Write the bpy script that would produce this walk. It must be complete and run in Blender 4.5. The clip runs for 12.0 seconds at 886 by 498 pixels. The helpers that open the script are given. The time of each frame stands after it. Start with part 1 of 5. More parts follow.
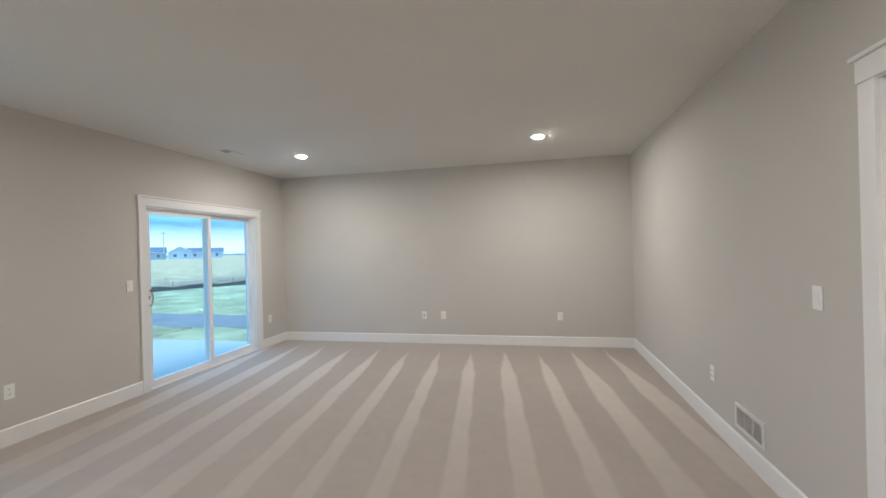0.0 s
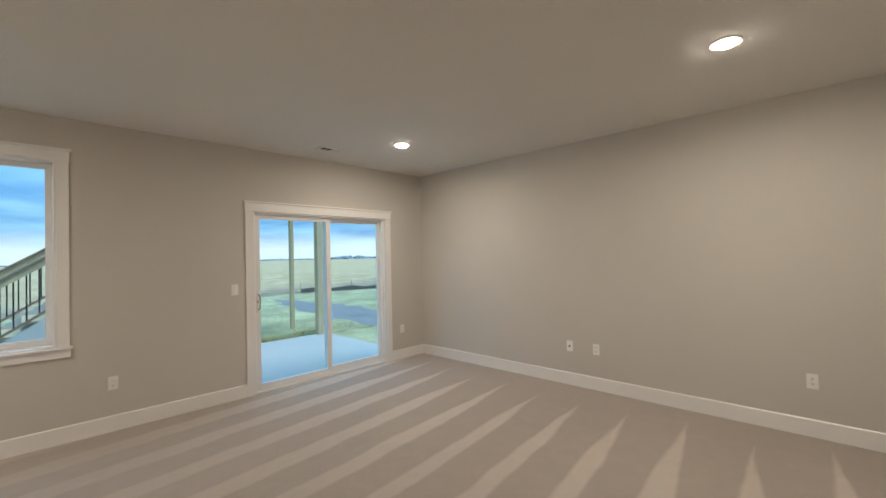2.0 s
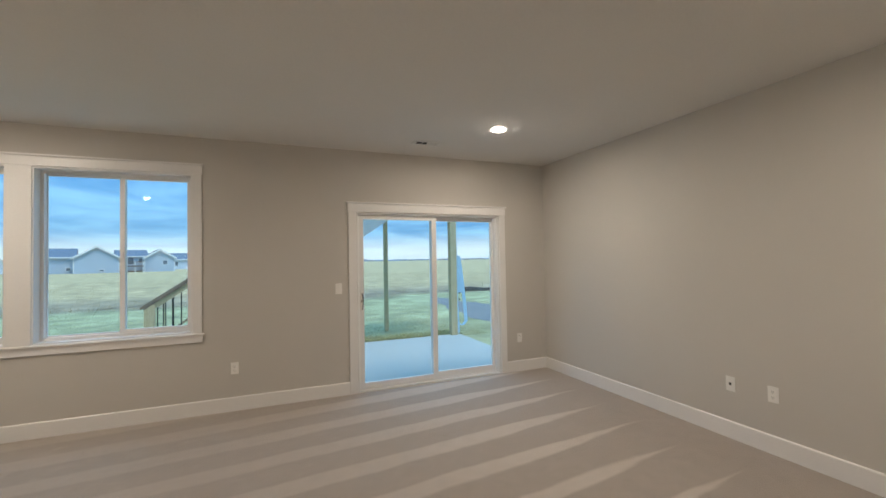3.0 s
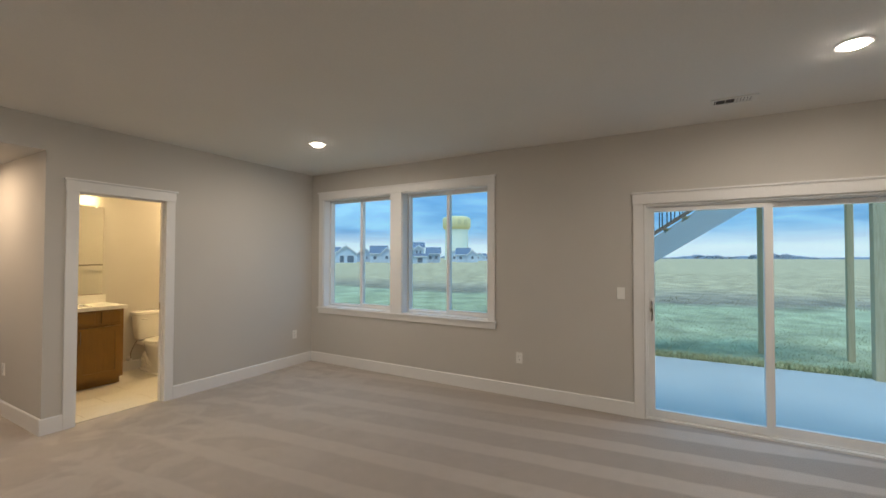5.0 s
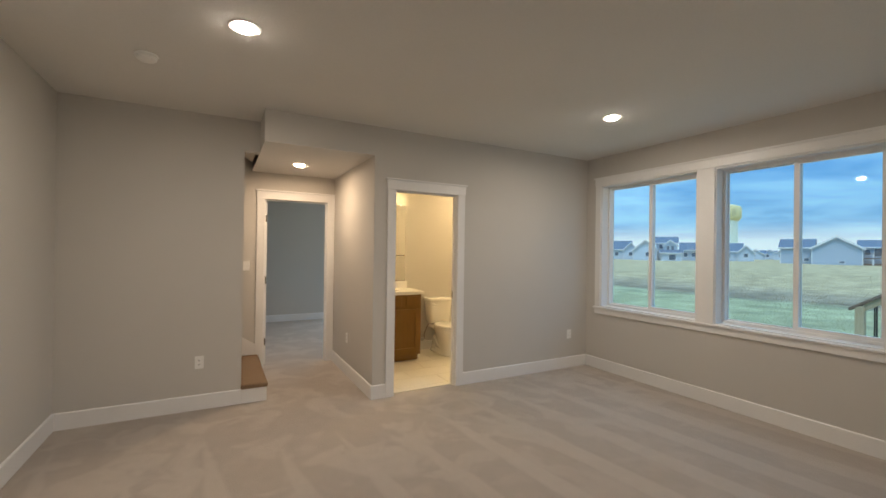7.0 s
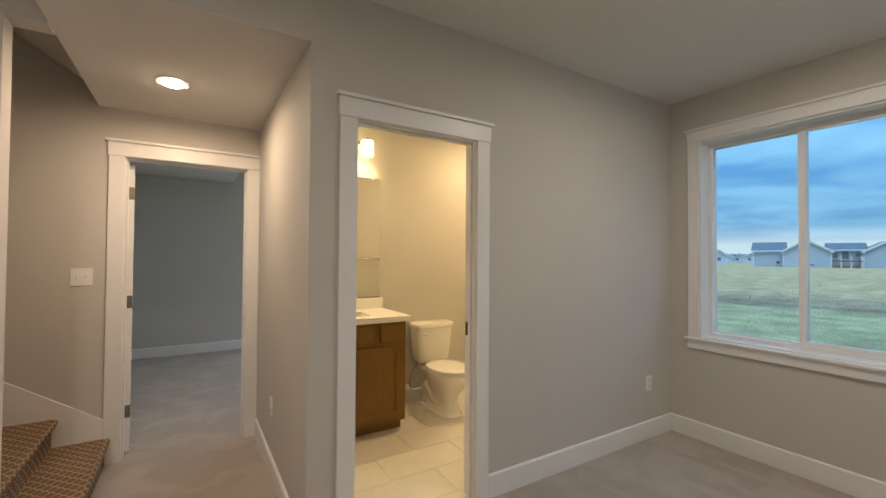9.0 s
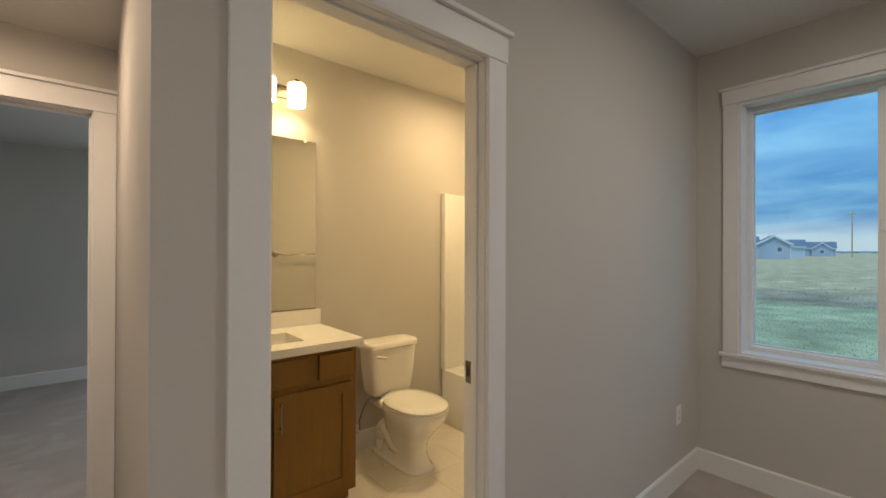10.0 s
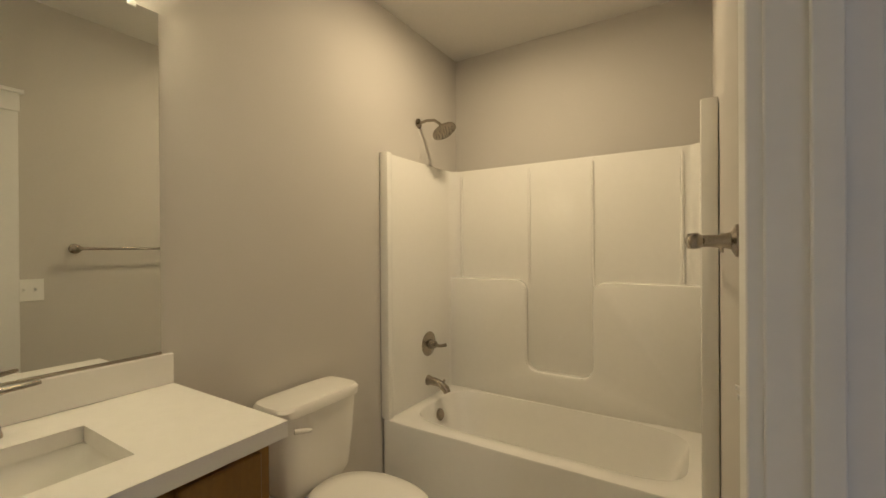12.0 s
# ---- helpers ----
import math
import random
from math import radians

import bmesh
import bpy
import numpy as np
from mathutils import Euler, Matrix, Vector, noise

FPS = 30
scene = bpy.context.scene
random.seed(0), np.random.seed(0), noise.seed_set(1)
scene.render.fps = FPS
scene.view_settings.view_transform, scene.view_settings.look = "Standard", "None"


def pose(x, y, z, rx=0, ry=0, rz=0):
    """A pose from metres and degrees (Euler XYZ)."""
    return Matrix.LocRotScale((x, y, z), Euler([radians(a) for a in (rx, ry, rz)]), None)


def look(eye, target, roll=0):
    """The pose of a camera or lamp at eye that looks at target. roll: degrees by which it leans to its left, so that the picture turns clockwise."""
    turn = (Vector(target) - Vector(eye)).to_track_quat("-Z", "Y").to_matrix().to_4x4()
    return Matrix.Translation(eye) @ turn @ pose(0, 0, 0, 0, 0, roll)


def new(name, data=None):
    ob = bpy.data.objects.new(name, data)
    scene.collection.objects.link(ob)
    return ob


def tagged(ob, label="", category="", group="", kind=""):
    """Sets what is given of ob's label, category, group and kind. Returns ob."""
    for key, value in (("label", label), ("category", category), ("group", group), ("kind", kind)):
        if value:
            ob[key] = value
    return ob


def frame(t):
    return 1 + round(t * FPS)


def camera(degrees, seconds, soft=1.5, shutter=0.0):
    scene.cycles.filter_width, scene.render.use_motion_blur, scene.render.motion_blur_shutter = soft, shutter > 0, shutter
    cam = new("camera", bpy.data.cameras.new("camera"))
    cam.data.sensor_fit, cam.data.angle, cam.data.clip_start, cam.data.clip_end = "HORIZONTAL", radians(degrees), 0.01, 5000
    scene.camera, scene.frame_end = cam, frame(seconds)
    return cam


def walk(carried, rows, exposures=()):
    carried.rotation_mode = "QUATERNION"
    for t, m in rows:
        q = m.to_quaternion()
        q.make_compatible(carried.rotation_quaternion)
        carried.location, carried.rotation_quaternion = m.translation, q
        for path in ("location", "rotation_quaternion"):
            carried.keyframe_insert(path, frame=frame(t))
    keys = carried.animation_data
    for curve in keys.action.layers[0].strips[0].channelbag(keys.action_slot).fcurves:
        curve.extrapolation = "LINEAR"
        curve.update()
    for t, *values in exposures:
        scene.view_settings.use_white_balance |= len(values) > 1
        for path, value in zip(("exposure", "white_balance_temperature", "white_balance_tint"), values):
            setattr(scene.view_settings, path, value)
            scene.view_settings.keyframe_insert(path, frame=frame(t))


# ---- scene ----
cam = camera(94.1, 12.0, soft=1.6)
PATH = [
    (0, (0.251, -0.168, 1.485), (-0.183, 1.784, 1.481), -1.6),
    (0.5, (0.444, 0.294, 1.553), (-0.212, 2.183, 1.545), -1.3),
    (1, (0.634, 0.771, 1.525), (-0.260, 2.560, 1.535), -1.4),
    (1.5, (0.718, 1.254, 1.508), (-0.423, 2.896, 1.535), -1.6),
    (2, (0.802, 1.735, 1.496), (-0.594, 3.167, 1.529), -1.3),
    (2.5, (0.810, 2.241, 1.482), (-0.837, 3.373, 1.523), -1.2),
    (4.5, (0.468, 3.651, 1.528), (-1.447, 3.076, 1.574), -0.1),
    (5, (0.454, 3.834, 1.529), (-1.283, 2.845, 1.569), 0.1),
    (5.5, (0.546, 3.842, 1.495), (-0.964, 2.531, 1.534), 0.4),
    (6, (0.585, 3.762, 1.507), (-0.698, 2.228, 1.533), 0.6),
    (6.5, (0.544, 3.442, 1.489), (-0.542, 1.763, 1.510), 0.6),
    (7, (0.425, 3.064, 1.498), (-0.526, 1.305, 1.507), 0.8),
    (9, (-0.458, 1.072, 1.433), (-1.503, -0.633, 1.471), 0.4),
    (9.5, (-0.637, 0.560, 1.421), (-1.796, -1.070, 1.463), 0.2),
    (10, (-0.845, 0.109, 1.443), (-2.137, -1.418, 1.450), 0.2),
    (10.5, (-1.054, -0.278, 1.442), (-2.485, -1.675, 1.441), -0.1),
    (11, (-1.168, -0.606, 1.430), (-2.722, -1.865, 1.425), -0.3),
    (11.5, (-1.251, -0.861, 1.404), (-2.896, -1.998, 1.397), -0.4),
    (12, (-1.320, -1.052, 1.391), (-3.019, -2.108, 1.385), -0.4),
]
EXPOSURES = [
    (0.0, 0.3, 5700, 8), (1.0, 0.08, 6250, 10), (2.5, -0.07, 6650, 10), (4.5, -0.38, 6450, 10), (5.0, -0.34, 6500, 10), (5.5, -0.32, 6850, 10), (6.0, -0.3, 6900, 10), (6.5, -0.3, 6750, 10), (7.0, -0.32, 6600, 10),
    (9.0, -0.45, 6500, 10), (10.0, -0.7, 6350, 10), (10.5, -0.85, 6300, 10), (11.0, -0.98, 6100, 10), (11.5, -1.16, 5600, 10), (12.0, -1.16, 5350, 10),
]
walk(cam, [(t, look(eye, target, roll)) for t, eye, target, roll in PATH], EXPOSURES)

# ---- world, sun, lamps ----
SKY = 0.15
SUN = 2.0
CAN_WATTS, HALL_WATTS, TUB_WATTS, SHADE_GLOW = 25.5, 22.5, 34.0, 9.5
WARM = (1.0, 0.88, 0.75)
AMBER = (1.0, 0.70, 0.35)


def sky_world():
    world = bpy.data.worlds.new("sky")
    scene.world = world
    world.use_nodes = True
    nt = world.node_tree
    nt.nodes.clear()
    N, L = nt.nodes.new, nt.links.new
    out = N("ShaderNodeOutputWorld")
    bg = N("ShaderNodeBackground")
    bg.inputs["Strength"].default_value = SKY
    sky = N("ShaderNodeTexSky")
    sky.sky_type = "NISHITA"
    sky.sun_disc = False
    sky.sun_elevation = radians(65)
    sky.sun_rotation = radians(61)
    sky.air_density = 1.0
    sky.ozone_density = 2.0
    co = N("ShaderNodeTexCoord")
    sep = N("ShaderNodeSeparateXYZ")
    L(co.outputs["Generated"], sep.inputs[0])
    up = N("ShaderNodeMath"); up.operation = "MAXIMUM"; up.inputs[1].default_value = 0.0
    L(sep.outputs["Z"], up.inputs[0])
    den = N("ShaderNodeMath"); den.operation = "ADD"; den.inputs[1].default_value = 0.10
    L(up.outputs[0], den.inputs[0])
    dx = N("ShaderNodeMath"); dx.operation = "DIVIDE"
    dy = N("ShaderNodeMath"); dy.operation = "DIVIDE"
    L(sep.outputs["X"], dx.inputs[0]); L(den.outputs[0], dx.inputs[1])
    L(sep.outputs["Y"], dy.inputs[0]); L(den.outputs[0], dy.inputs[1])
    comb = N("ShaderNodeCombineXYZ")
    L(dx.outputs[0], comb.inputs[0]); L(dy.outputs[0], comb.inputs[1])
    noi = N("ShaderNodeTexNoise")
    noi.inputs["Scale"].default_value = 0.75
    noi.inputs["Detail"].default_value = 7
    noi.inputs["Roughness"].default_value = 0.55
    noi.inputs["Distortion"].default_value = 0.4
    L(comb.outputs[0], noi.inputs["Vector"])
    ramp = N("ShaderNodeValToRGB")
    ramp.color_ramp.elements[0].position = 0.38
    ramp.color_ramp.elements[1].position = 0.68
    L(noi.outputs["Fac"], ramp.inputs["Fac"])
    # grey-blue undersides to pale cloud
    tone = N("ShaderNodeMix"); tone.data_type = "RGBA"
    tone.inputs["A"].default_value = (0.9, 3.6, 8.0, 1)
    tone.inputs["B"].default_value = (3.5, 7.6, 11.6, 1)
    L(ramp.outputs["Color"], tone.inputs["Factor"])
    mix = N("ShaderNodeMix"); mix.data_type = "RGBA"
    mix.inputs["Factor"].default_value = 0.8
    L(sky.outputs[0], mix.inputs["A"]); L(tone.outputs["Result"], mix.inputs["B"])
    # clear pale strip over the horizon
    hor = N("ShaderNodeMapRange"); hor.interpolation_type = "SMOOTHSTEP"
    hor.inputs["From Min"].default_value = 0.015; hor.inputs["From Max"].default_value = 0.07
    hor.inputs["To Min"].default_value = 0.75; hor.inputs["To Max"].default_value = 0.0
    L(sep.outputs["Z"], hor.inputs["Value"])
    band = N("ShaderNodeMix"); band.data_type = "RGBA"
    band.inputs["B"].default_value = (9.8, 11.4, 12.0, 1)
    L(hor.outputs["Result"], band.inputs["Factor"]); L(mix.outputs["Result"], band.inputs["A"])
    L(band.outputs["Result"], bg.inputs["Color"])
    # an overcast sky brightens towards the zenith
    rise = N("ShaderNodeMath"); rise.operation = "MULTIPLY_ADD"; rise.inputs[1].default_value = 1.5 * SKY; rise.inputs[2].default_value = 0.78 * SKY
    L(up.outputs[0], rise.inputs[0]); L(rise.outputs[0], bg.inputs["Strength"])
    L(bg.outputs[0], out.inputs[0])


sky_world()
sun = new("sun", bpy.data.lights.new("sun", "SUN"))
sun.data.energy, sun.data.angle, sun.data.color = SUN, radians(25), (1.0, 0.95, 0.88)
sun.matrix_world = look((18, 10, 45), (0, 0, 0))


# ---- materials ----
def mat(name, color, rough=0.6, metal=0.0, var=0.08, scale=6.0, fine=120.0, bump=0.15, dist=0.002, coat=0.0, spec=0.5):
    """A surface with variation at two scales and fine relief."""
    m = bpy.data.materials.new(name)
    m.use_nodes = True
    nt = m.node_tree
    b = nt.nodes["Principled BSDF"]
    N, L = nt.nodes.new, nt.links.new
    co = N("ShaderNodeTexCoord")
    n1 = N("ShaderNodeTexNoise"); n1.inputs["Scale"].default_value = scale; n1.inputs["Detail"].default_value = 4
    n2 = N("ShaderNodeTexNoise"); n2.inputs["Scale"].default_value = fine; n2.inputs["Detail"].default_value = 3
    L(co.outputs["Object"], n1.inputs["Vector"]); L(co.outputs["Object"], n2.inputs["Vector"])
    add = N("ShaderNodeMath"); add.operation = "ADD"
    L(n1.outputs["Fac"], add.inputs[0]); L(n2.outputs["Fac"], add.inputs[1])
    rng = N("ShaderNodeMapRange")
    rng.inputs["From Min"].default_value = 0.6; rng.inputs["From Max"].default_value = 1.4
    rng.inputs["To Min"].default_value = 1 - var; rng.inputs["To Max"].default_value = 1 + var
    L(add.outputs[0], rng.inputs["Value"])
    mul = N("ShaderNodeMix"); mul.data_type = "RGBA"; mul.blend_type = "MULTIPLY"
    mul.inputs["Factor"].default_value = 1.0
    mul.inputs["A"].default_value = (*color, 1)
    L(rng.outputs["Result"], mul.inputs["B"])
    L(mul.outputs["Result"], b.inputs["Base Color"])
    rr = N("ShaderNodeMapRange")
    rr.inputs["To Min"].default_value = max(0.02, rough - 0.06); rr.inputs["To Max"].default_value = min(1, rough + 0.06)
    L(n1.outputs["Fac"], rr.inputs["Value"]); L(rr.outputs["Result"], b.inputs["Roughness"])
    b.inputs["Metallic"].default_value = metal
    b.inputs["Coat Weight"].default_value = coat
    b.inputs["Specular IOR Level"].default_value = spec
    if bump:
        bp = N("ShaderNodeBump"); bp.inputs["Strength"].default_value = bump; bp.inputs["Distance"].default_value = dist
        L(n2.outputs["Fac"], bp.inputs["Height"]); L(bp.outputs[0], b.inputs["Normal"])
    return m


def glow(name, color, strength):
    m = bpy.data.materials.new(name)
    m.use_nodes = True
    b = m.node_tree.nodes["Principled BSDF"]
    b.inputs["Base Color"].default_value = (0.9, 0.9, 0.88, 1)
    b.inputs["Emission Color"].default_value = (*color, 1)
    b.inputs["Emission Strength"].default_value = strength
    return m


def glass(name, tint=(0.93, 0.97, 0.96)):
    m = bpy.data.materials.new(name)
    m.use_nodes = True
    nt = m.node_tree
    nt.nodes.clear()
    N, L = nt.nodes.new, nt.links.new
    out = N("ShaderNodeOutputMaterial")
    tr = N("ShaderNodeBsdfTransparent"); tr.inputs[0].default_value = (*tint, 1)
    gl = N("ShaderNodeBsdfGlossy"); gl.inputs["Roughness"].default_value = 0.01
    lw = N("ShaderNodeLayerWeight"); lw.inputs[0].default_value = 0.5
    pw = N("ShaderNodeMath"); pw.operation = "POWER"; pw.inputs[1].default_value = 4.0
    L(lw.outputs["Facing"], pw.inputs[0])
    fr = N("ShaderNodeMath"); fr.operation = "MULTIPLY_ADD"; fr.inputs[1].default_value = 0.6; fr.inputs[2].default_value = 0.025
    L(pw.outputs[0], fr.inputs[0])
    mx = N("ShaderNodeMixShader")
    L(fr.outputs[0], mx.inputs[0]); L(tr.outputs[0], mx.inputs[1]); L(gl.outputs[0], mx.inputs[2]); L(mx.outputs[0], out.inputs[0])
    return m


def mirror_mat():
    m = bpy.data.materials.new("mirror_silver")
    m.use_nodes = True
    b = m.node_tree.nodes["Principled BSDF"]
    b.inputs["Base Color"].default_value = (0.86, 0.88, 0.86, 1)
    b.inputs["Metallic"].default_value, b.inputs["Roughness"].default_value = 1.0, 0.012
    return m


def carpet_mat():
    """Cut pile with vacuum strokes: long tapering wedges of turned pile, and loose footmarks."""
    m = mat("carpet_pile", (0.5, 0.44, 0.38), rough=0.97, var=0.07, scale=9.0, fine=420, bump=0.8, dist=0.006, spec=0.1)
    nt = m.node_tree
    N, L = nt.nodes.new, nt.links.new
    b = nt.nodes["Principled BSDF"]
    b.inputs["Sheen Weight"].default_value = 0.25
    b.inputs["Sheen Roughness"].default_value = 0.6

    def math_node(op, a, c=None, clamp=False):
        n = N("ShaderNodeMath"); n.operation = op; n.use_clamp = clamp
        for i, v in enumerate((a, c)):
            if v is None:
                continue
            if isinstance(v, (int, float)):
                n.inputs[i].default_value = v
            else:
                L(v, n.inputs[i])
        return n.outputs[0]
    co = N("ShaderNodeTexCoord")
    sep = N("ShaderNodeSeparateXYZ"); L(co.outputs["Object"], sep.inputs[0])
    x, y = sep.outputs["X"], sep.outputs["Y"]
    wob = N("ShaderNodeTexNoise"); wob.inputs["Scale"].default_value = 2.2; wob.inputs["Detail"].default_value = 5
    L(co.outputs["Object"], wob.inputs["Vector"])
    w = math_node("MULTIPLY", math_node("SUBTRACT", wob.outputs["Fac"], 0.5), 0.07)
    u = math_node("ADD", math_node("ADD", x, math_node("MULTIPLY", math_node("SUBTRACT", y, 5.6), 0.115)), w)
    s = math_node("ADD", math_node("DIVIDE", u, 0.46), 0.93)
    cell = math_node("FLOOR", s)
    saw = math_node("ABSOLUTE", math_node("SUBTRACT", math_node("FRACT", s), 0.5))
    wn = N("ShaderNodeTexWhiteNoise"); wn.noise_dimensions = "1D"; L(cell, wn.inputs["W"])
    rag = N("ShaderNodeTexNoise"); rag.noise_dimensions = "1D"; rag.inputs["Scale"].default_value = 13.0; rag.inputs["Detail"].default_value = 2
    L(u, rag.inputs["W"])
    tip = math_node("ADD", math_node("ADD", 5.3, math_node("MULTIPLY", wn.outputs["Value"], 0.3)), math_node("MULTIPLY", rag.outputs["Fac"], 0.6))
    far = math_node("MULTIPLY", math_node("SUBTRACT", tip, y), 0.17)
    near = math_node("MULTIPLY", math_node("ADD", math_node("ADD", y, 0.35), math_node("MULTIPLY", wn.outputs["Value"], 0.7)), 0.16)
    width = math_node("MINIMUM", math_node("MINIMUM", far, near), math_node("ADD", 0.15, math_node("MULTIPLY", wn.outputs["Value"], 0.10)))
    lit = N("ShaderNodeMapRange"); lit.interpolation_type = "SMOOTHSTEP"
    lit.inputs["From Min"].default_value = -0.035; lit.inputs["From Max"].default_value = 0.055
    L(math_node("SUBTRACT", width, saw), lit.inputs["Value"])
    # footmarks away from the strokes
    ft = N("ShaderNodeTexNoise"); ft.inputs["Scale"].default_value = 2.6; ft.inputs["Detail"].default_value = 3; ft.inputs["Distortion"].default_value = 0.8
    L(co.outputs["Object"], ft.inputs["Vector"])
    fr = N("ShaderNodeMapRange"); fr.interpolation_type = "SMOOTHSTEP"
    fr.inputs["From Min"].default_value = 0.47; fr.inputs["From Max"].default_value = 0.6; fr.inputs["To Max"].default_value = 0.34
    L(ft.outputs["Fac"], fr.inputs["Value"])
    walked = N("ShaderNodeMapRange"); walked.inputs["From Min"].default_value = 0.2; walked.inputs["From Max"].default_value = 2.2
    walked.inputs["To Min"].default_value = 1.0; walked.inputs["To Max"].default_value = 0.12
    L(y, walked.inputs["Value"])
    fade = N("ShaderNodeMapRange"); fade.inputs["From Min"].default_value = 2.2; fade.inputs["From Max"].default_value = 4.6
    fade.inputs["To Min"].default_value = 0.36; fade.inputs["To Max"].default_value = 1.0
    L(y, fade.inputs["Value"])
    both = math_node("MAXIMUM", math_node("MULTIPLY", lit.outputs["Result"], fade.outputs["Result"]), math_node("MULTIPLY", fr.outputs["Result"], walked.outputs["Result"]), True)
    tint = N("ShaderNodeMix"); tint.data_type = "RGBA"
    tint.inputs["A"].default_value = (0.415, 0.358, 0.306, 1)
    tint.inputs["B"].default_value = (0.615, 0.55, 0.485, 1)
    L(both, tint.inputs["Factor"])
    for node in nt.nodes:
        if node.type == "MIX" and node.blend_type == "MULTIPLY":
            L(tint.outputs["Result"], node.inputs["A"])
    return m


def stair_carpet_mat():
    """Brown carpet with pale chains of ovals."""
    m = mat("stair_carpet", (0.2, 0.13, 0.08), rough=0.95, var=0.15, scale=8, fine=420, bump=0.7, dist=0.005, spec=0.1)
    nt = m.node_tree
    N, L = nt.nodes.new, nt.links.new
    co = N("ShaderNodeTexCoord")
    sep = N("ShaderNodeSeparateXYZ"); L(co.outputs["Object"], sep.inputs[0])

    def op(kind, p, q=0.0):
        n = N("ShaderNodeMath"); n.operation = kind
        for i, v in enumerate((p, q)):
            if isinstance(v, (int, float)):
                n.inputs[i].default_value = v
            else:
                L(v, n.inputs[i])
        return n.outputs[0]
    along = op("ADD", sep.outputs["X"], sep.outputs["Z"])
    wave = op("MULTIPLY", op("SINE", op("MULTIPLY", along, 2 * math.pi / 0.062)), 0.25)
    across = op("DIVIDE", sep.outputs["Y"], 0.066)
    one = op("ABSOLUTE", op("SUBTRACT", op("FRACT", op("SUBTRACT", across, wave)), 0.5))
    two = op("ABSOLUTE", op("SUBTRACT", op("FRACT", op("ADD", op("ADD", across, 0.5), wave)), 0.5))
    line = N("ShaderNodeMapRange"); line.interpolation_type = "SMOOTHSTEP"
    line.inputs["From Min"].default_value = 0.06; line.inputs["From Max"].default_value = 0.13
    L(op("MINIMUM", one, two), line.inputs["Value"])
    tone = N("ShaderNodeMix"); tone.data_type = "RGBA"
    tone.inputs["A"].default_value = (0.40, 0.30, 0.21, 1); tone.inputs["B"].default_value = (0.20, 0.125, 0.07, 1)
    L(line.outputs["Result"], tone.inputs["Factor"])
    for node in nt.nodes:
        if node.type == "MIX" and node.blend_type == "MULTIPLY":
            L(tone.outputs["Result"], node.inputs["A"])
    return m


def wood_mat(name, dark, light, scale=(3, 3, 0.35), rough=0.4):
    m = mat(name, light, rough=rough, var=0.08, scale=7, fine=90, bump=0.1, dist=0.001)
    nt = m.node_tree
    N, L = nt.nodes.new, nt.links.new
    co = N("ShaderNodeTexCoord")
    mp = N("ShaderNodeMapping"); mp.inputs["Scale"].default_value = scale
    L(co.outputs["Object"], mp.inputs["Vector"])
    n = N("ShaderNodeTexNoise"); n.inputs["Scale"].default_value = 16; n.inputs["Detail"].default_value = 6; n.inputs["Distortion"].default_value = 1.2
    L(mp.outputs[0], n.inputs["Vector"])
    r = N("ShaderNodeValToRGB")
    r.color_ramp.elements[0].position, r.color_ramp.elements[0].color = 0.3, (*dark, 1)
    r.color_ramp.elements[1].position, r.color_ramp.elements[1].color = 0.72, (*light, 1)
    L(n.outputs["Fac"], r.inputs["Fac"])
    for node in nt.nodes:
        if node.type == "MIX" and node.blend_type == "MULTIPLY":
            L(r.outputs["Color"], node.inputs["A"])
    return m


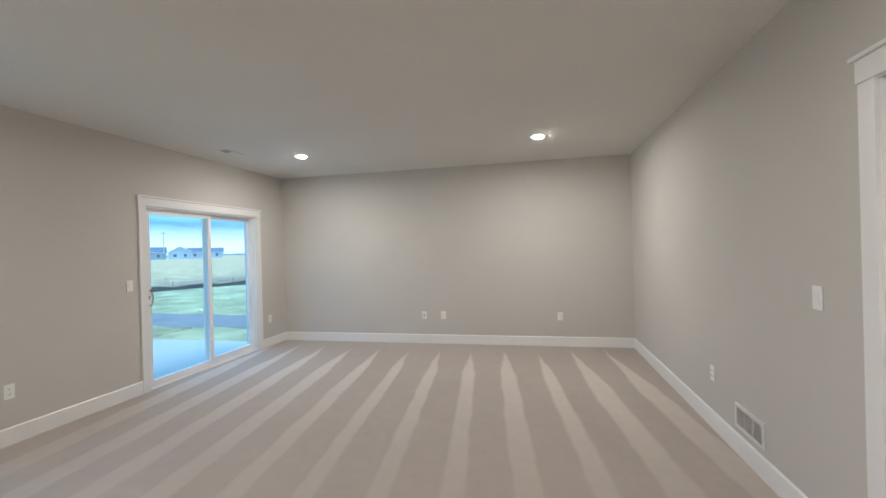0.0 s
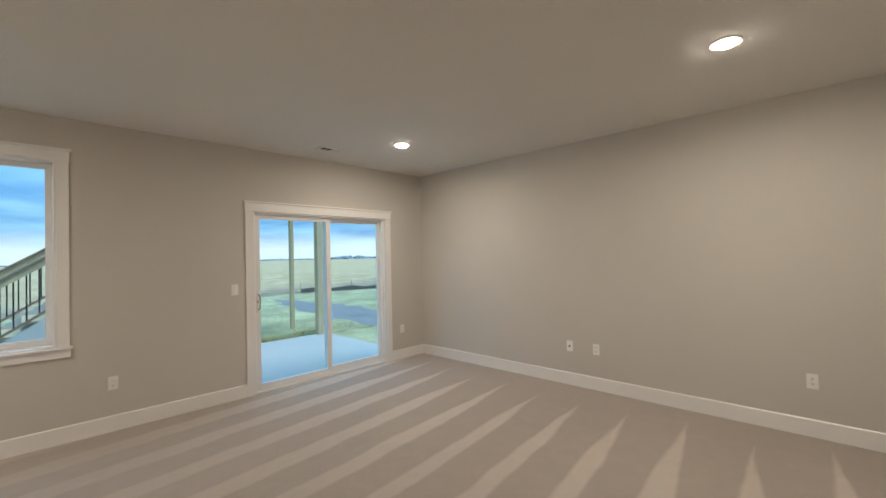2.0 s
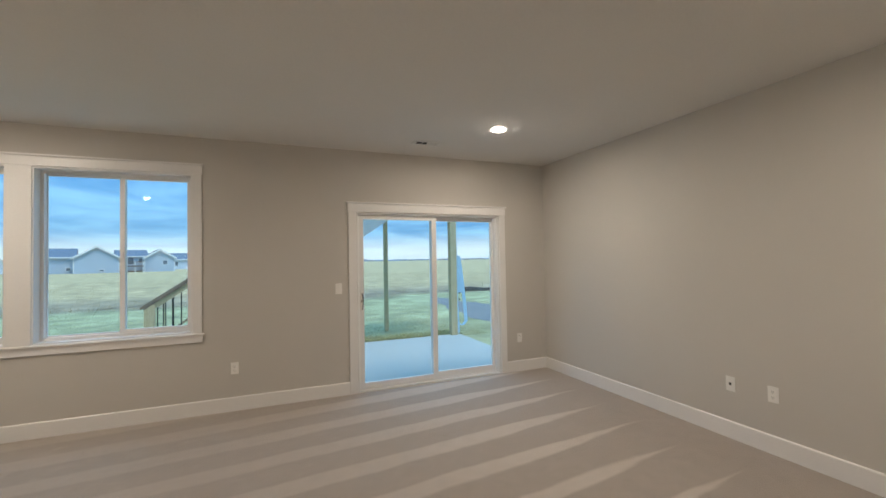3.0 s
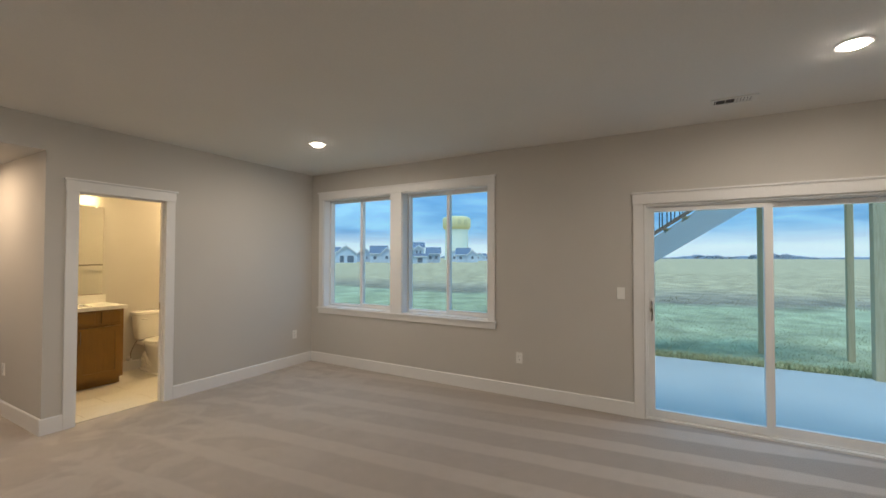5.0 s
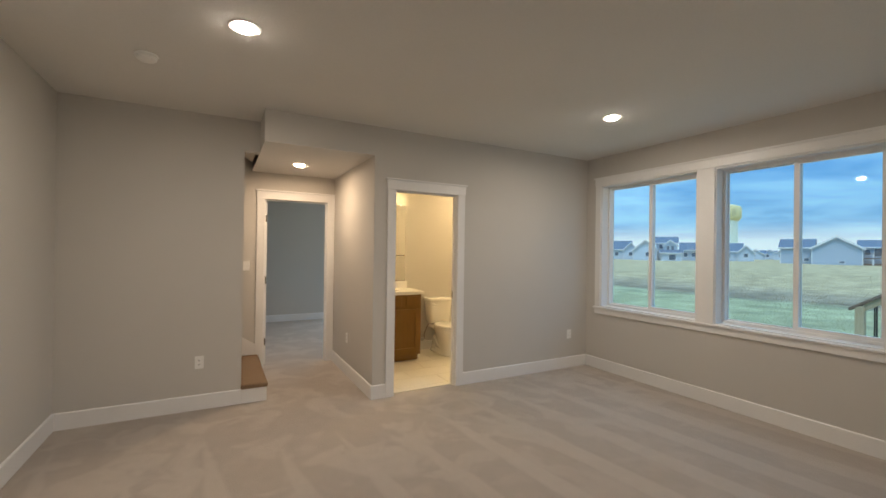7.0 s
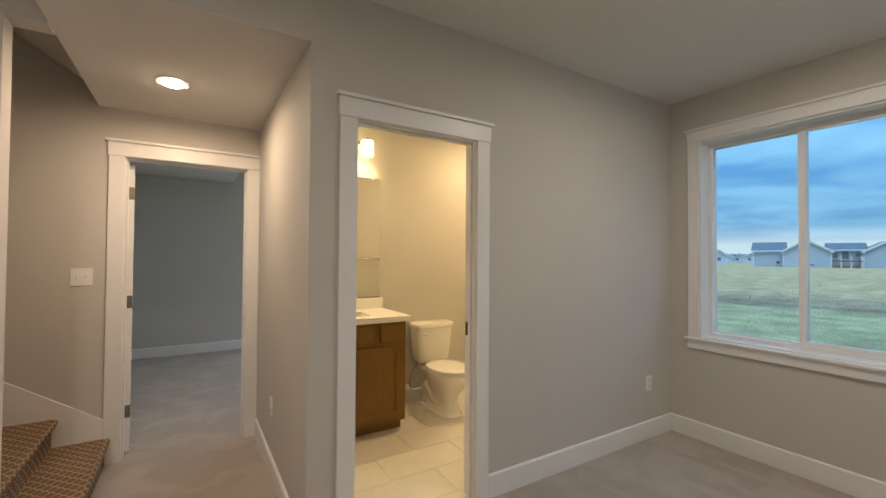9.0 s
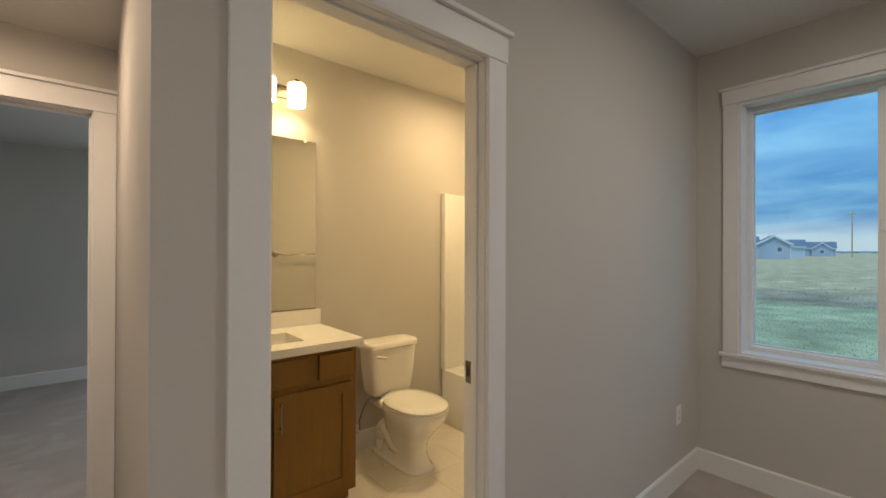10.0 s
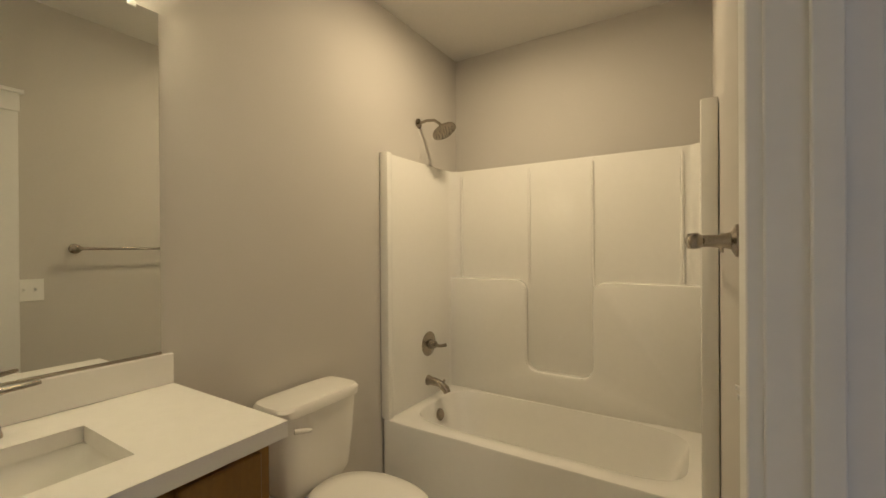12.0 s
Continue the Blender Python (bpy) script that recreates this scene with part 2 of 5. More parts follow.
def ground_mat():
    """Mown lawn near the house, a rough strip of bare soil, then dry grass."""
    m = mat("ground_cover", (0.2, 0.2, 0.1), rough=0.95, var=0.3, scale=0.6, fine=9, bump=0.9, dist=0.05, spec=0.1)
    nt = m.node_tree
    N, L = nt.nodes.new, nt.links.new
    co = N("ShaderNodeTexCoord")
    sep = N("ShaderNodeSeparateXYZ"); L(co.outputs["Object"], sep.inputs[0])
    big = N("ShaderNodeTexNoise"); big.inputs["Scale"].default_value = 0.16; big.inputs["Detail"].default_value = 5
    L(co.outputs["Object"], big.inputs["Vector"])
    off = N("ShaderNodeMath"); off.operation = "MULTIPLY_ADD"; off.inputs[1].default_value = 7.0; off.inputs[2].default_value = -3.5
    L(big.outputs["Fac"], off.inputs[0])
    pos = N("ShaderNodeMath"); pos.operation = "ADD"
    L(sep.outputs["X"], pos.inputs[0]); L(off.outputs[0], pos.inputs[1])
    ramp = N("ShaderNodeValToRGB")
    rng = N("ShaderNodeMapRange"); rng.inputs["From Min"].default_value = -60; rng.inputs["From Max"].default_value = -5
    L(pos.outputs[0], rng.inputs["Value"]); L(rng.outputs["Result"], ramp.inputs["Fac"])
    cr = ramp.color_ramp
    cr.elements[0].position, cr.elements[0].color = 0.0, (0.54, 0.405, 0.225, 1)
    cr.elements[1].position, cr.elements[1].color = 1.0, (0.41, 0.39, 0.22, 1)
    for p, c in ((0.62, (0.52, 0.39, 0.22, 1)), (0.70, (0.40, 0.31, 0.20, 1)), (0.76, (0.25, 0.20, 0.14, 1)), (0.785, (0.40, 0.385, 0.22, 1)), (0.93, (0.39, 0.37, 0.21, 1))):
        e = cr.elements.new(p); e.color = c
    mid = N("ShaderNodeTexNoise"); mid.inputs["Scale"].default_value = 1.1; mid.inputs["Detail"].default_value = 6
    L(co.outputs["Object"], mid.inputs["Vector"])
    mm = N("ShaderNodeMapRange"); mm.inputs["From Min"].default_value = 0.3; mm.inputs["From Max"].default_value = 0.7
    mm.inputs["To Min"].default_value = 0.65; mm.inputs["To Max"].default_value = 1.3
    L(mid.outputs["Fac"], mm.inputs["Value"])
    mx = N("ShaderNodeMix"); mx.data_type = "RGBA"; mx.blend_type = "MULTIPLY"; mx.inputs["Factor"].default_value = 1
    L(ramp.outputs["Color"], mx.inputs["A"]); L(mm.outputs["Result"], mx.inputs["B"])
    first = [n for n in nt.nodes if n.type == "MIX" and n.blend_type == "MULTIPLY" and n != mx][0]
    L(mx.outputs["Result"], first.inputs["A"])
    return m


WALL = mat("greige_wall_paint", (0.56, 0.535, 0.495), rough=0.75, var=0.025, scale=1.5, fine=160, bump=0.12, dist=0.0015, spec=0.35)
CEIL = mat("ceiling_paint", (0.72, 0.70, 0.665), rough=0.9, var=0.03, scale=1.2, fine=70, bump=0.25, dist=0.003, spec=0.2)
TRIM = mat("white_trim_paint", (0.79, 0.78, 0.765), rough=0.38, var=0.02, scale=4, fine=60, bump=0.03, dist=0.001)
VINYL = mat("white_vinyl", (0.8, 0.8, 0.79), rough=0.32, var=0.02, scale=4, fine=80, bump=0.02, dist=0.001)
PLATE = mat("white_plastic", (0.82, 0.81, 0.78), rough=0.3, var=0.015, scale=20, fine=200, bump=0.02, dist=0.0005)
# near-black, for small dark parts and for shade inside holes and ducts
DARK = mat("dark_parts_hole_shade", (0.02, 0.02, 0.02), rough=0.6, var=0.1, scale=30, bump=0)
GRILLE = mat("painted_steel", (0.7, 0.69, 0.66), rough=0.4, var=0.03, scale=10, bump=0.03)
NICKEL = mat("brushed_nickel", (0.36, 0.32, 0.265), rough=0.25, metal=1.0, var=0.06, scale=14, fine=260, bump=0.04, dist=0.0006)
PORCELAIN = mat("porcelain", (0.84, 0.82, 0.77), rough=0.12, var=0.012, scale=5, bump=0.0, coat=0.4)
ACRYLIC = mat("white_acrylic", (0.83, 0.815, 0.77), rough=0.16, var=0.015, scale=4, fine=30, bump=0.02, dist=0.001, coat=0.3)
QUARTZ = mat("white_solid_surface", (0.84, 0.82, 0.78), rough=0.22, var=0.02, scale=30, fine=400, bump=0.0)
CABINET = wood_mat("stained_maple", (0.195, 0.093, 0.010), (0.226, 0.112, 0.013), scale=(3, 3, 0.35), rough=0.42)
LUMBER = wood_mat("treated_lumber", (0.44, 0.35, 0.2), (0.62, 0.51, 0.32), scale=(4, 4, 0.25), rough=0.8)
DARKWOOD = wood_mat("weathered_rail", (0.16, 0.11, 0.075), (0.28, 0.2, 0.14), scale=(4, 0.3, 4), rough=0.75)
TILE = mat("beige_floor_tile", (0.74, 0.70, 0.62), rough=0.3, var=0.06, scale=5, fine=40, bump=0.05)
GROUT = mat("grout", (0.62, 0.58, 0.50), rough=0.9, var=0.08, scale=12, fine=200, bump=0.3)
CONCRETE = mat("patio_concrete", (0.42, 0.43, 0.405), rough=0.85, var=0.08, scale=2.2, fine=140, bump=0.3, dist=0.002)
GRAVEL = mat("gravel", (0.22, 0.21, 0.20), rough=0.95, var=0.3, scale=3, fine=50, bump=0.9, dist=0.02)
BLACK = mat("black_metal", (0.02, 0.02, 0.022), rough=0.4, metal=0.6, var=0.1, scale=20, bump=0.05)
SKIRT = mat("painted_stringer", (0.42, 0.46, 0.45), rough=0.7, var=0.08, scale=3, fine=60, bump=0.15)
PLASTIC = mat("pale_blue_sheeting", (0.42, 0.62, 0.80), rough=0.35, var=0.15, scale=7, fine=40, bump=0.3, dist=0.004)
FABRIC = mat("silt_fence_fabric", (0.11, 0.10, 0.095), rough=0.9, var=0.3, scale=3, bump=0.4, dist=0.01)
# grey siding and shingle colours carry a bluish tint for distance haze
SIDING = mat("hazy_grey_siding", (0.46, 0.52, 0.59), rough=0.8, var=0.08, scale=0.6, fine=6, bump=0.2, dist=0.02)
SIDING_PALE = mat("pale_siding", (0.60, 0.66, 0.72), rough=0.8, var=0.08, scale=0.6, fine=6, bump=0.2, dist=0.02)
SHINGLE = mat("hazy_roof_shingle", (0.15, 0.18, 0.225), rough=0.95, var=0.2, scale=1.5, fine=9, bump=0.5, dist=0.02)
HOUSEGLASS = mat("dark_window", (0.15, 0.18, 0.22), rough=0.1, var=0.2, scale=0.8, bump=0)
TOWER_YELLOW = mat("yellow_tank_paint", (0.85, 0.70, 0.34), rough=0.6, var=0.05, scale=0.1, fine=2, bump=0.05)
TOWER_CREAM = mat("cream_tank_paint", (0.88, 0.86, 0.68), rough=0.6, var=0.05, scale=0.1, fine=2, bump=0.05)
FARWOOD = mat("far_woods", (0.22, 0.25, 0.29), rough=1.0, var=0.35, scale=0.05, fine=0.6, bump=0)
BLADE = mat("grass_blades", (0.47, 0.44, 0.23), rough=0.8, var=0.35, scale=0.8, fine=12, bump=0, spec=0.2)
STRAW = mat("dry_grass", (0.54, 0.41, 0.23), rough=0.9, var=0.3, scale=0.5, fine=8, bump=0, spec=0.1)
CARPET = carpet_mat()
STAIRCARPET = stair_carpet_mat()
PANE = glass("window_glass")
MIRROR = mirror_mat()
BULB = glow("lit_bulb", (1.0, 0.76, 0.38), 360.0)
SHADE = glow("lit_opal_glass", (1.0, 0.74, 0.34), SHADE_GLOW)


# ---- building helpers ----
def mesh_of(name, bm, material, smooth=False):
    bmesh.ops.recalc_face_normals(bm, faces=bm.faces)
    me = bpy.data.meshes.new(name)
    bm.to_mesh(me)
    bm.free()
    me.materials.append(material)
    if smooth:
        me.polygons.foreach_set("use_smooth", [True] * len(me.polygons))
        me.set_sharp_from_angle(angle=radians(40))
    return me


def part(name, bm, material, parent=None, label="", smooth=False):
    ob = new(name, mesh_of(name, bm, material, smooth))
    if parent:
        ob.parent = parent
    return tagged(ob, label)


def thing(name, at, label, category, group="", kind="", turn=0):
    e = new(name)
    e.matrix_world = pose(*at, 0, 0, turn)
    return tagged(e, label, category, group, kind)


def box(x0, y0, z0, x1, y1, z1, bevel=0.0, bm=None, seg=1):
    """A box between two corners, added to bm."""
    own = bmesh.new()
    x0, x1, y0, y1, z0, z1 = min(x0, x1), max(x0, x1), min(y0, y1), max(y0, y1), min(z0, z1), max(z0, z1)
    v = [own.verts.new((x, y, z)) for x in (x0, x1) for y in (y0, y1) for z in (z0, z1)]
    for f in ((0, 1, 3, 2), (4, 6, 7, 5), (0, 4, 5, 1), (2, 3, 7, 6), (0, 2, 6, 4), (1, 5, 7, 3)):
        own.faces.new([v[i] for i in f])
    if bevel:
        bmesh.ops.bevel(own, geom=own.edges[:], offset=bevel, segments=seg, affect="EDGES", profile=0.5)
    return merge(bm, own)


def merge(bm, own):
    if bm is None:
        return own
    me = bpy.data.meshes.new("tmp")
    own.to_mesh(me)
    own.free()
    bm.from_mesh(me)
    bpy.data.meshes.remove(me)
    return bm


def loft(loops, cap=True, bm=None, closed=True):
    """A skin through loops of equal length."""
    bm = bm or bmesh.new()
    rows = [[bm.verts.new(p) for p in loop] for loop in loops]
    n = len(rows[0])
    for a, b in zip(rows, rows[1:]):
        for i in range(n if closed else n - 1):
            j = (i + 1) % n
            bm.faces.new((a[i], a[j], b[j], b[i]))
    if cap:
        bm.faces.new(rows[0][::-1])
        bm.faces.new(rows[-1])
    return bm


def ring(cx, cy, z, rx, ry, n=32, power=2.0):
    """A level superellipse."""
    out = []
    for i in range(n):
        a = 2 * math.pi * (i + 0.5) / n
        c, s = math.cos(a), math.sin(a)
        out.append((cx + rx * math.copysign(abs(c) ** (2 / power), c), cy + ry * math.copysign(abs(s) ** (2 / power), s), z))
    return out


def tube(points, radii, n=12, bm=None):
    """A round bar along points."""
    pts = [Vector(p) for p in points]
    if isinstance(radii, (int, float)):
        radii = [radii] * len(pts)
    loops = []
    for i, p in enumerate(pts):
        d = (pts[min(i + 1, len(pts) - 1)] - pts[max(i - 1, 0)]).normalized()
        side = d.cross(Vector((0.31, 0.17, 0.93)))
        if side.length < 0.1:
            side = d.cross(Vector((1, 0, 0)))
        side.normalize()
        up = side.cross(d)
        loops.append([p + radii[i] * (math.cos(a) * side + math.sin(a) * up) for a in (2 * math.pi * k / n for k in range(n))])
    return loft(loops, True, bm)


def lathe(profile, n=24, bm=None):
    """A turned shape round z from (radius, height) pairs."""
    return loft([ring(0, 0, z, r, r, n) for r, z in profile], True, bm)


def prism(outline, axis, a, b, bm=None, bevel=0.0):
    """A flat outline pushed along an axis; the outline lies in the other two, in x, y, z order."""
    own = bmesh.new()

    def place(p, d):
        q = list(p)
        q.insert(axis, d)
        return q
    v0 = [own.verts.new(place(p, a)) for p in outline]
    v1 = [own.verts.new(place(p, b)) for p in outline]
    own.faces.new(v0[::-1]); own.faces.new(v1)
    n = len(outline)
    for i in range(n):
        own.faces.new((v0[i], v0[(i + 1) % n], v1[(i + 1) % n], v1[i]))
    bmesh.ops.recalc_face_normals(own, faces=own.faces)
    if bevel:
        bmesh.ops.bevel(own, geom=own.edges[:], offset=bevel, segments=2, affect="EDGES", profile=0.5)
    return merge(bm, own)


def slab(axis, a, b, u0, u1, v0, v1, holes=()):
    """A plate from a to b across an axis, over u and v, with rectangular openings right through it."""
    us = sorted({u0, u1, *(c for h in holes for c in h[:2])})
    vs = sorted({v0, v1, *(c for h in holes for c in h[2:])})
    bm = bmesh.new()
    made = {}

    def vert(d, u, v):
        key = (d, u, v)
        if key not in made:
            q = [u, v]
            q.insert(axis, d)
            made[key] = bm.verts.new(q)
        return made[key]

    def solid(i, j):
        if not (0 <= i < len(us) - 1 and 0 <= j < len(vs) - 1):
            return False
        u, v = (us[i] + us[i + 1]) / 2, (vs[j] + vs[j + 1]) / 2
        return not any(h[0] < u < h[1] and h[2] < v < h[3] for h in holes)
    for i in range(len(us) - 1):
        for j in range(len(vs) - 1):
            if not solid(i, j):
                continue
            ua, ub, va, vb = us[i], us[i + 1], vs[j], vs[j + 1]
            for d in (a, b):
                bm.faces.new([vert(d, *p) for p in ((ua, va), (ub, va), (ub, vb), (ua, vb))])
            for di, dj, p, q in ((-1, 0, (ua, va), (ua, vb)), (1, 0, (ub, va), (ub, vb)), (0, -1, (ua, va), (ub, va)), (0, 1, (ua, vb), (ub, vb))):
                if not solid(i + di, j + dj):
                    bm.faces.new([vert(a, *p), vert(a, *q), vert(b, *q), vert(b, *p)])
    return bm


def structure(name, bm, material, label="", category="", smooth=False):
    return tagged(part(name, bm, material, None, label, smooth), "", category, "", "structure")


# ---- the shell ----
W, E_, N_, S_, HALL, PART, BACK = -3.92, 1.60, 6.10, -0.90, -0.93, -1.357, -2.55
CE, SOF = 2.74, 2.45
OPEN_A, OPEN_B = (-0.665, 0.56, 0.80, 2.37), (0.73, 1.945, 0.80, 2.37)
PATIO = (3.555, 5.385, -0.08, 2.035)
BATH_DOOR, HALL_DOOR, EAST_DOOR = (-1.905, -1.147, -0.01, 2.131), (-0.851, -0.049, -0.01, 2.131), (0.964, 1.816, -0.01, 2.131)
BED_S, BED_E = -5.97, 0.33

structure("floor", slab(2, -0.12, 0.0, W - 0.2, 4.3, -6.12, N_ + 0.15, [(E_ + 0.12, 4.3, PART - 0.11, N_ + 0.15), (BED_E + 0.12, 4.3, -6.12, BACK - 0.12)]), CARPET, "beige cut-pile carpet with pale vacuum strokes", "carpet")
structure("wall_west", slab(0, W - 0.2, W, -6.2, N_ + 0.15, -0.12, 2.9, [OPEN_A, OPEN_B, PATIO, (-5.75, -2.85, 0.3, 2.4)]), WALL, "greige painted outside wall with window and patio door", "wall")
structure("wall_north", slab(1, N_, N_ + 0.15, W, E_ + 0.12, 0, 2.9), WALL, "plain greige painted wall", "wall")
structure("wall_east", slab(0, E_, E_ + 0.12, PART, N_, 0, 2.9, [EAST_DOOR]), WALL, "greige painted wall with a doorway", "wall")
structure("wall_south", slab(1, S_ - 0.09, S_, W, HALL, 0, 2.9, [BATH_DOOR]), WALL, "greige painted wall beside the bathroom door", "wall")
structure("wall_hall", slab(0, HALL - 0.11, HALL, BACK, S_ - 0.09, 0, 2.9), WALL, "greige painted wall of the short hall", "wall")
structure("wall_back", slab(1, BACK - 0.12, BACK, W, 4.3, 0, 5.4, [HALL_DOOR]), WALL, "greige painted wall behind bathroom, hall and stairs", "wall")
structure("wall_stair", slab(1, PART - 0.11, PART, 0.09, 4.3, 0, 5.4, [(0.09, 0.227, 0, 2.44)]), WALL, "greige painted partition beside the stairs", "wall")
structure("wall_stair_upper", slab(0, 0.05, 0.09, BACK, PART - 0.11, SOF + 0.002, 5.4), WALL, "greige painted upper stairwell wall", "wall")
structure("wall_stair_end", slab(0, 4.18, 4.3, BACK, PART - 0.11, 0, 5.4), WALL, "greige painted wall above the stairs", "wall")
structure("ceiling_stair", box(0.05, BACK, 5.25, 4.3, PART - 0.11, 5.4), CEIL, "painted stairwell ceiling", "ceiling")
structure("ceiling_stair_slope", prism([(0.09, 2.56), (4.18, 5.2), (4.18, 5.25), (0.09, 2.64)], 1, BACK, PART - 0.11), CEIL, "sloped painted ceiling over the stairs", "ceiling")
structure("ceiling_main", box(W, S_, CE, E_, N_, CE + 0.16), CEIL, "textured off-white ceiling", "ceiling")
structure("ceiling_alcove", box(0.09, PART, CE, E_, S_, CE + 0.16), CEIL, "textured off-white ceiling", "ceiling")
structure("wall_soffit", box(HALL, BACK, SOF + 0.003, 0.09, S_, CE + 0.16), WALL, "greige painted bulkhead over the hall", "wall")
structure("ceiling_hall", box(HALL, BACK, SOF, 0.088, S_ - 0.002, SOF + 0.003), CEIL, "lowered off-white ceiling over the hall", "ceiling")
structure("ceiling_bath", box(W, BACK, CE, HALL - 0.11, S_ - 0.09, CE + 0.16), CEIL, "off-white bathroom ceiling", "ceiling")
# the hole is an added, unseen opening that only houses the bedroom's fill lamp
structure("wall_bed_south", slab(1, BED_S - 0.15, BED_S, W, BED_E + 0.12, 0, 2.9, [(-3.8, -2.3, 0.2, 2.4)]), WALL, "greige painted bedroom wall", "wall")
structure("wall_bed_east", slab(0, BED_E, BED_E + 0.12, BED_S, BACK - 0.12, 0, 2.9, [(-5.85, -5.05, 0, 2.115)]), WALL, "greige painted bedroom wall with a closet door", "wall")
structure("ceiling_bed", box(W, BED_S, CE, BED_E, BACK - 0.12, CE + 0.16), CEIL, "off-white bedroom ceiling", "ceiling")
structure("ceiling_bed_soffit", box(-1.0, BED_S, 2.53, BED_E, BACK - 0.12, CE), WALL, "lowered bedroom soffit", "ceiling")
structure("bath_subfloor", box(W, BACK, 0.0, HALL - 0.11, S_ - 0.055, 0.008), GROUT, "grout bed under bathroom tiles", "floor")


def baseboard(axis, face, side, runs, label="white painted baseboard with eased top edge"):
    """Boards 14 cm high against a wall face, over the runs given."""
    for a, b in runs:
        c0, c1 = sorted((face, face + side * 0.015))
        p = [(c0, 0.001), (c1, 0.001), (c1, 0.14), (c0, 0.14)]
        if side > 0:
            p = [(c0, 0.001), (c1, 0.001), (c1, 0.132), (c0 + 0.008, 0.14), (c0, 0.14)]
        else:
            p = [(c0, 0.001), (c1, 0.001), (c1, 0.14), (c1 - 0.008, 0.14), (c0, 0.132)]
        if axis == 0:
            bm = prism(p, 1, a, b)
        else:
            bm = prism(p, 0, a, b)
        structure("baseboard", bm, TRIM, label, "baseboard")


baseboard(0, W, 1, [(S_, 3.465), (5.475, N_)])
baseboard(1, N_, -1, [(W + 0.016, E_ - 0.016)])
baseboard(0, E_, -1, [(PART, 0.89), (1.895, N_)])
baseboard(1, S_, 1, [(W + 0.016, -1.985), (-1.07, HALL + 0.015)])
baseboard(0, HALL, 1, [(BACK, S_ - 0.001)])
baseboard(1, PART, 1, [(0.227, E_ - 0.016)])
baseboard(1, BED_S, 1, [(W, BED_E - 0.016)], "white painted bedroom baseboard")
baseboard(0, BED_E, -1, [(-4.96, -2.7)], "white painted bedroom baseboard")
baseboard(1, BACK, 1, [(-3.1, -2.01)], "white painted bathroom baseboard behind the toilet")
baseboard(1, S_ - 0.09, -1, [(-3.05, -1.99)], "white painted bathroom baseboard")


def casing(name, axis, face, side, hole, r=-0.012, label="white painted door casing with flat head and cap"):
    """Flat legs and a taller head with a projecting cap, proud of a wall face, round a hole (u0, u1, z0, z1)."""
    u0, u1, z0, z1 = hole
    t = thing(name, (0, 0, 0), label, "door trim", "", "structure")
    w, d = 0.09, 0.018 * side
    z1 += r - 0.004

    def piece(nm, ua, za, ub, zb, depth, bevel=0.002):
        c0, c1 = face, face + depth
        bm = box(c0, ua, za, c1, ub, zb, bevel) if axis == 0 else box(ua, c0, za, ub, c1, zb, bevel)
        part(nm, bm, TRIM, t)
    base = 0.001
    piece("leg", u0 - r - w, base, u0 - r, z1 + 0.004, d)
    piece("leg", u1 + r, base, u1 + r + w, z1 + 0.004, d)
    piece("head", u0 - r - w - 0.006, z1 + 0.004, u1 + r + w + 0.006, z1 + 0.10, d * 1.25)
    piece("cap", u0 - r - w - 0.02, z1 + 0.10, u1 + r + w + 0.02, z1 + 0.118, d * 2.1)
    return t, piece


def lining(name, axis, c0, c1, hole, label="white painted door jamb with stop"):
    """Jamb boards that line an opening, with a stop in the middle."""
    u0, u1, z0, z1 = hole
    t = thing(name, (0, 0, 0), label, "door jamb", "", "structure")
    th = 0.018

    def b(nm, ua, za, ub, zb, ca=c0, cb=c1):
        part(nm, box(ca, ua, za, cb, ub, zb, 0.0015) if axis == 0 else box(ua, ca, za, ub, cb, zb, 0.0015), TRIM, t)
    b("jamb", u0 - 0.001, 0.001, u0 + th, z1)
    b("jamb", u1 - th, 0.001, u1 + 0.001, z1)
    b("head_jamb", u0 + th, z1 - th, u1 - th, z1 + 0.001)
    s0, s1 = c0 + (c1 - c0) * 0.40, c0 + (c1 - c0) * 0.68
    b("stop", u0 + th, 0.001, u0 + th + 0.011, z1 - th, s0, s1)
    b("stop", u1 - th - 0.011, 0.001, u1 - th, z1 - th, s0, s1)
    b("stop", u0 + th, z1 - th - 0.011, u1 - th, z1 - th, s0, s1)
    return t


casing("trim_bath_door", 1, S_, 1, BATH_DOOR)
casing("trim_bath_door_inside", 1, S_ - 0.09, -1, BATH_DOOR)
bath_jamb = lining("jamb_bath_door", 1, S_ - 0.092, S_ + 0.002, BATH_DOOR)
casing("trim_hall_door", 1, BACK, 1, HALL_DOOR)
casing("trim_hall_door_inside", 1, BACK - 0.12, -1, HALL_DOOR)
hall_jamb = lining("jamb_hall_door", 1, BACK - 0.122, BACK + 0.002, HALL_DOOR)
casing("trim_east_door", 0, E_, -1, EAST_DOOR)
lining("jamb_east_door", 0, E_ - 0.002, E_ + 0.122, EAST_DOOR)
casing("trim_closet_door", 0, BED_E, -1, (-5.85, -5.05, 0, 2.115), label="white painted closet door casing")
casing("trim_patio_door", 0, W, 1, PATIO, 0.004, label="white painted casing round the patio door")


def rounded(x0, y0, x1, y1, r, n=4):
    out = []
    for cx, cy, a0 in ((x1 - r, y1 - r, 0), (x0 + r, y1 - r, 90), (x0 + r, y0 + r, 180), (x1 - r, y0 + r, 270)):
        for i in range(n + 1):
            a = radians(a0 + 90 * i / n)
            out.append((cx + r * math.cos(a), cy + r * math.sin(a)))
    return out


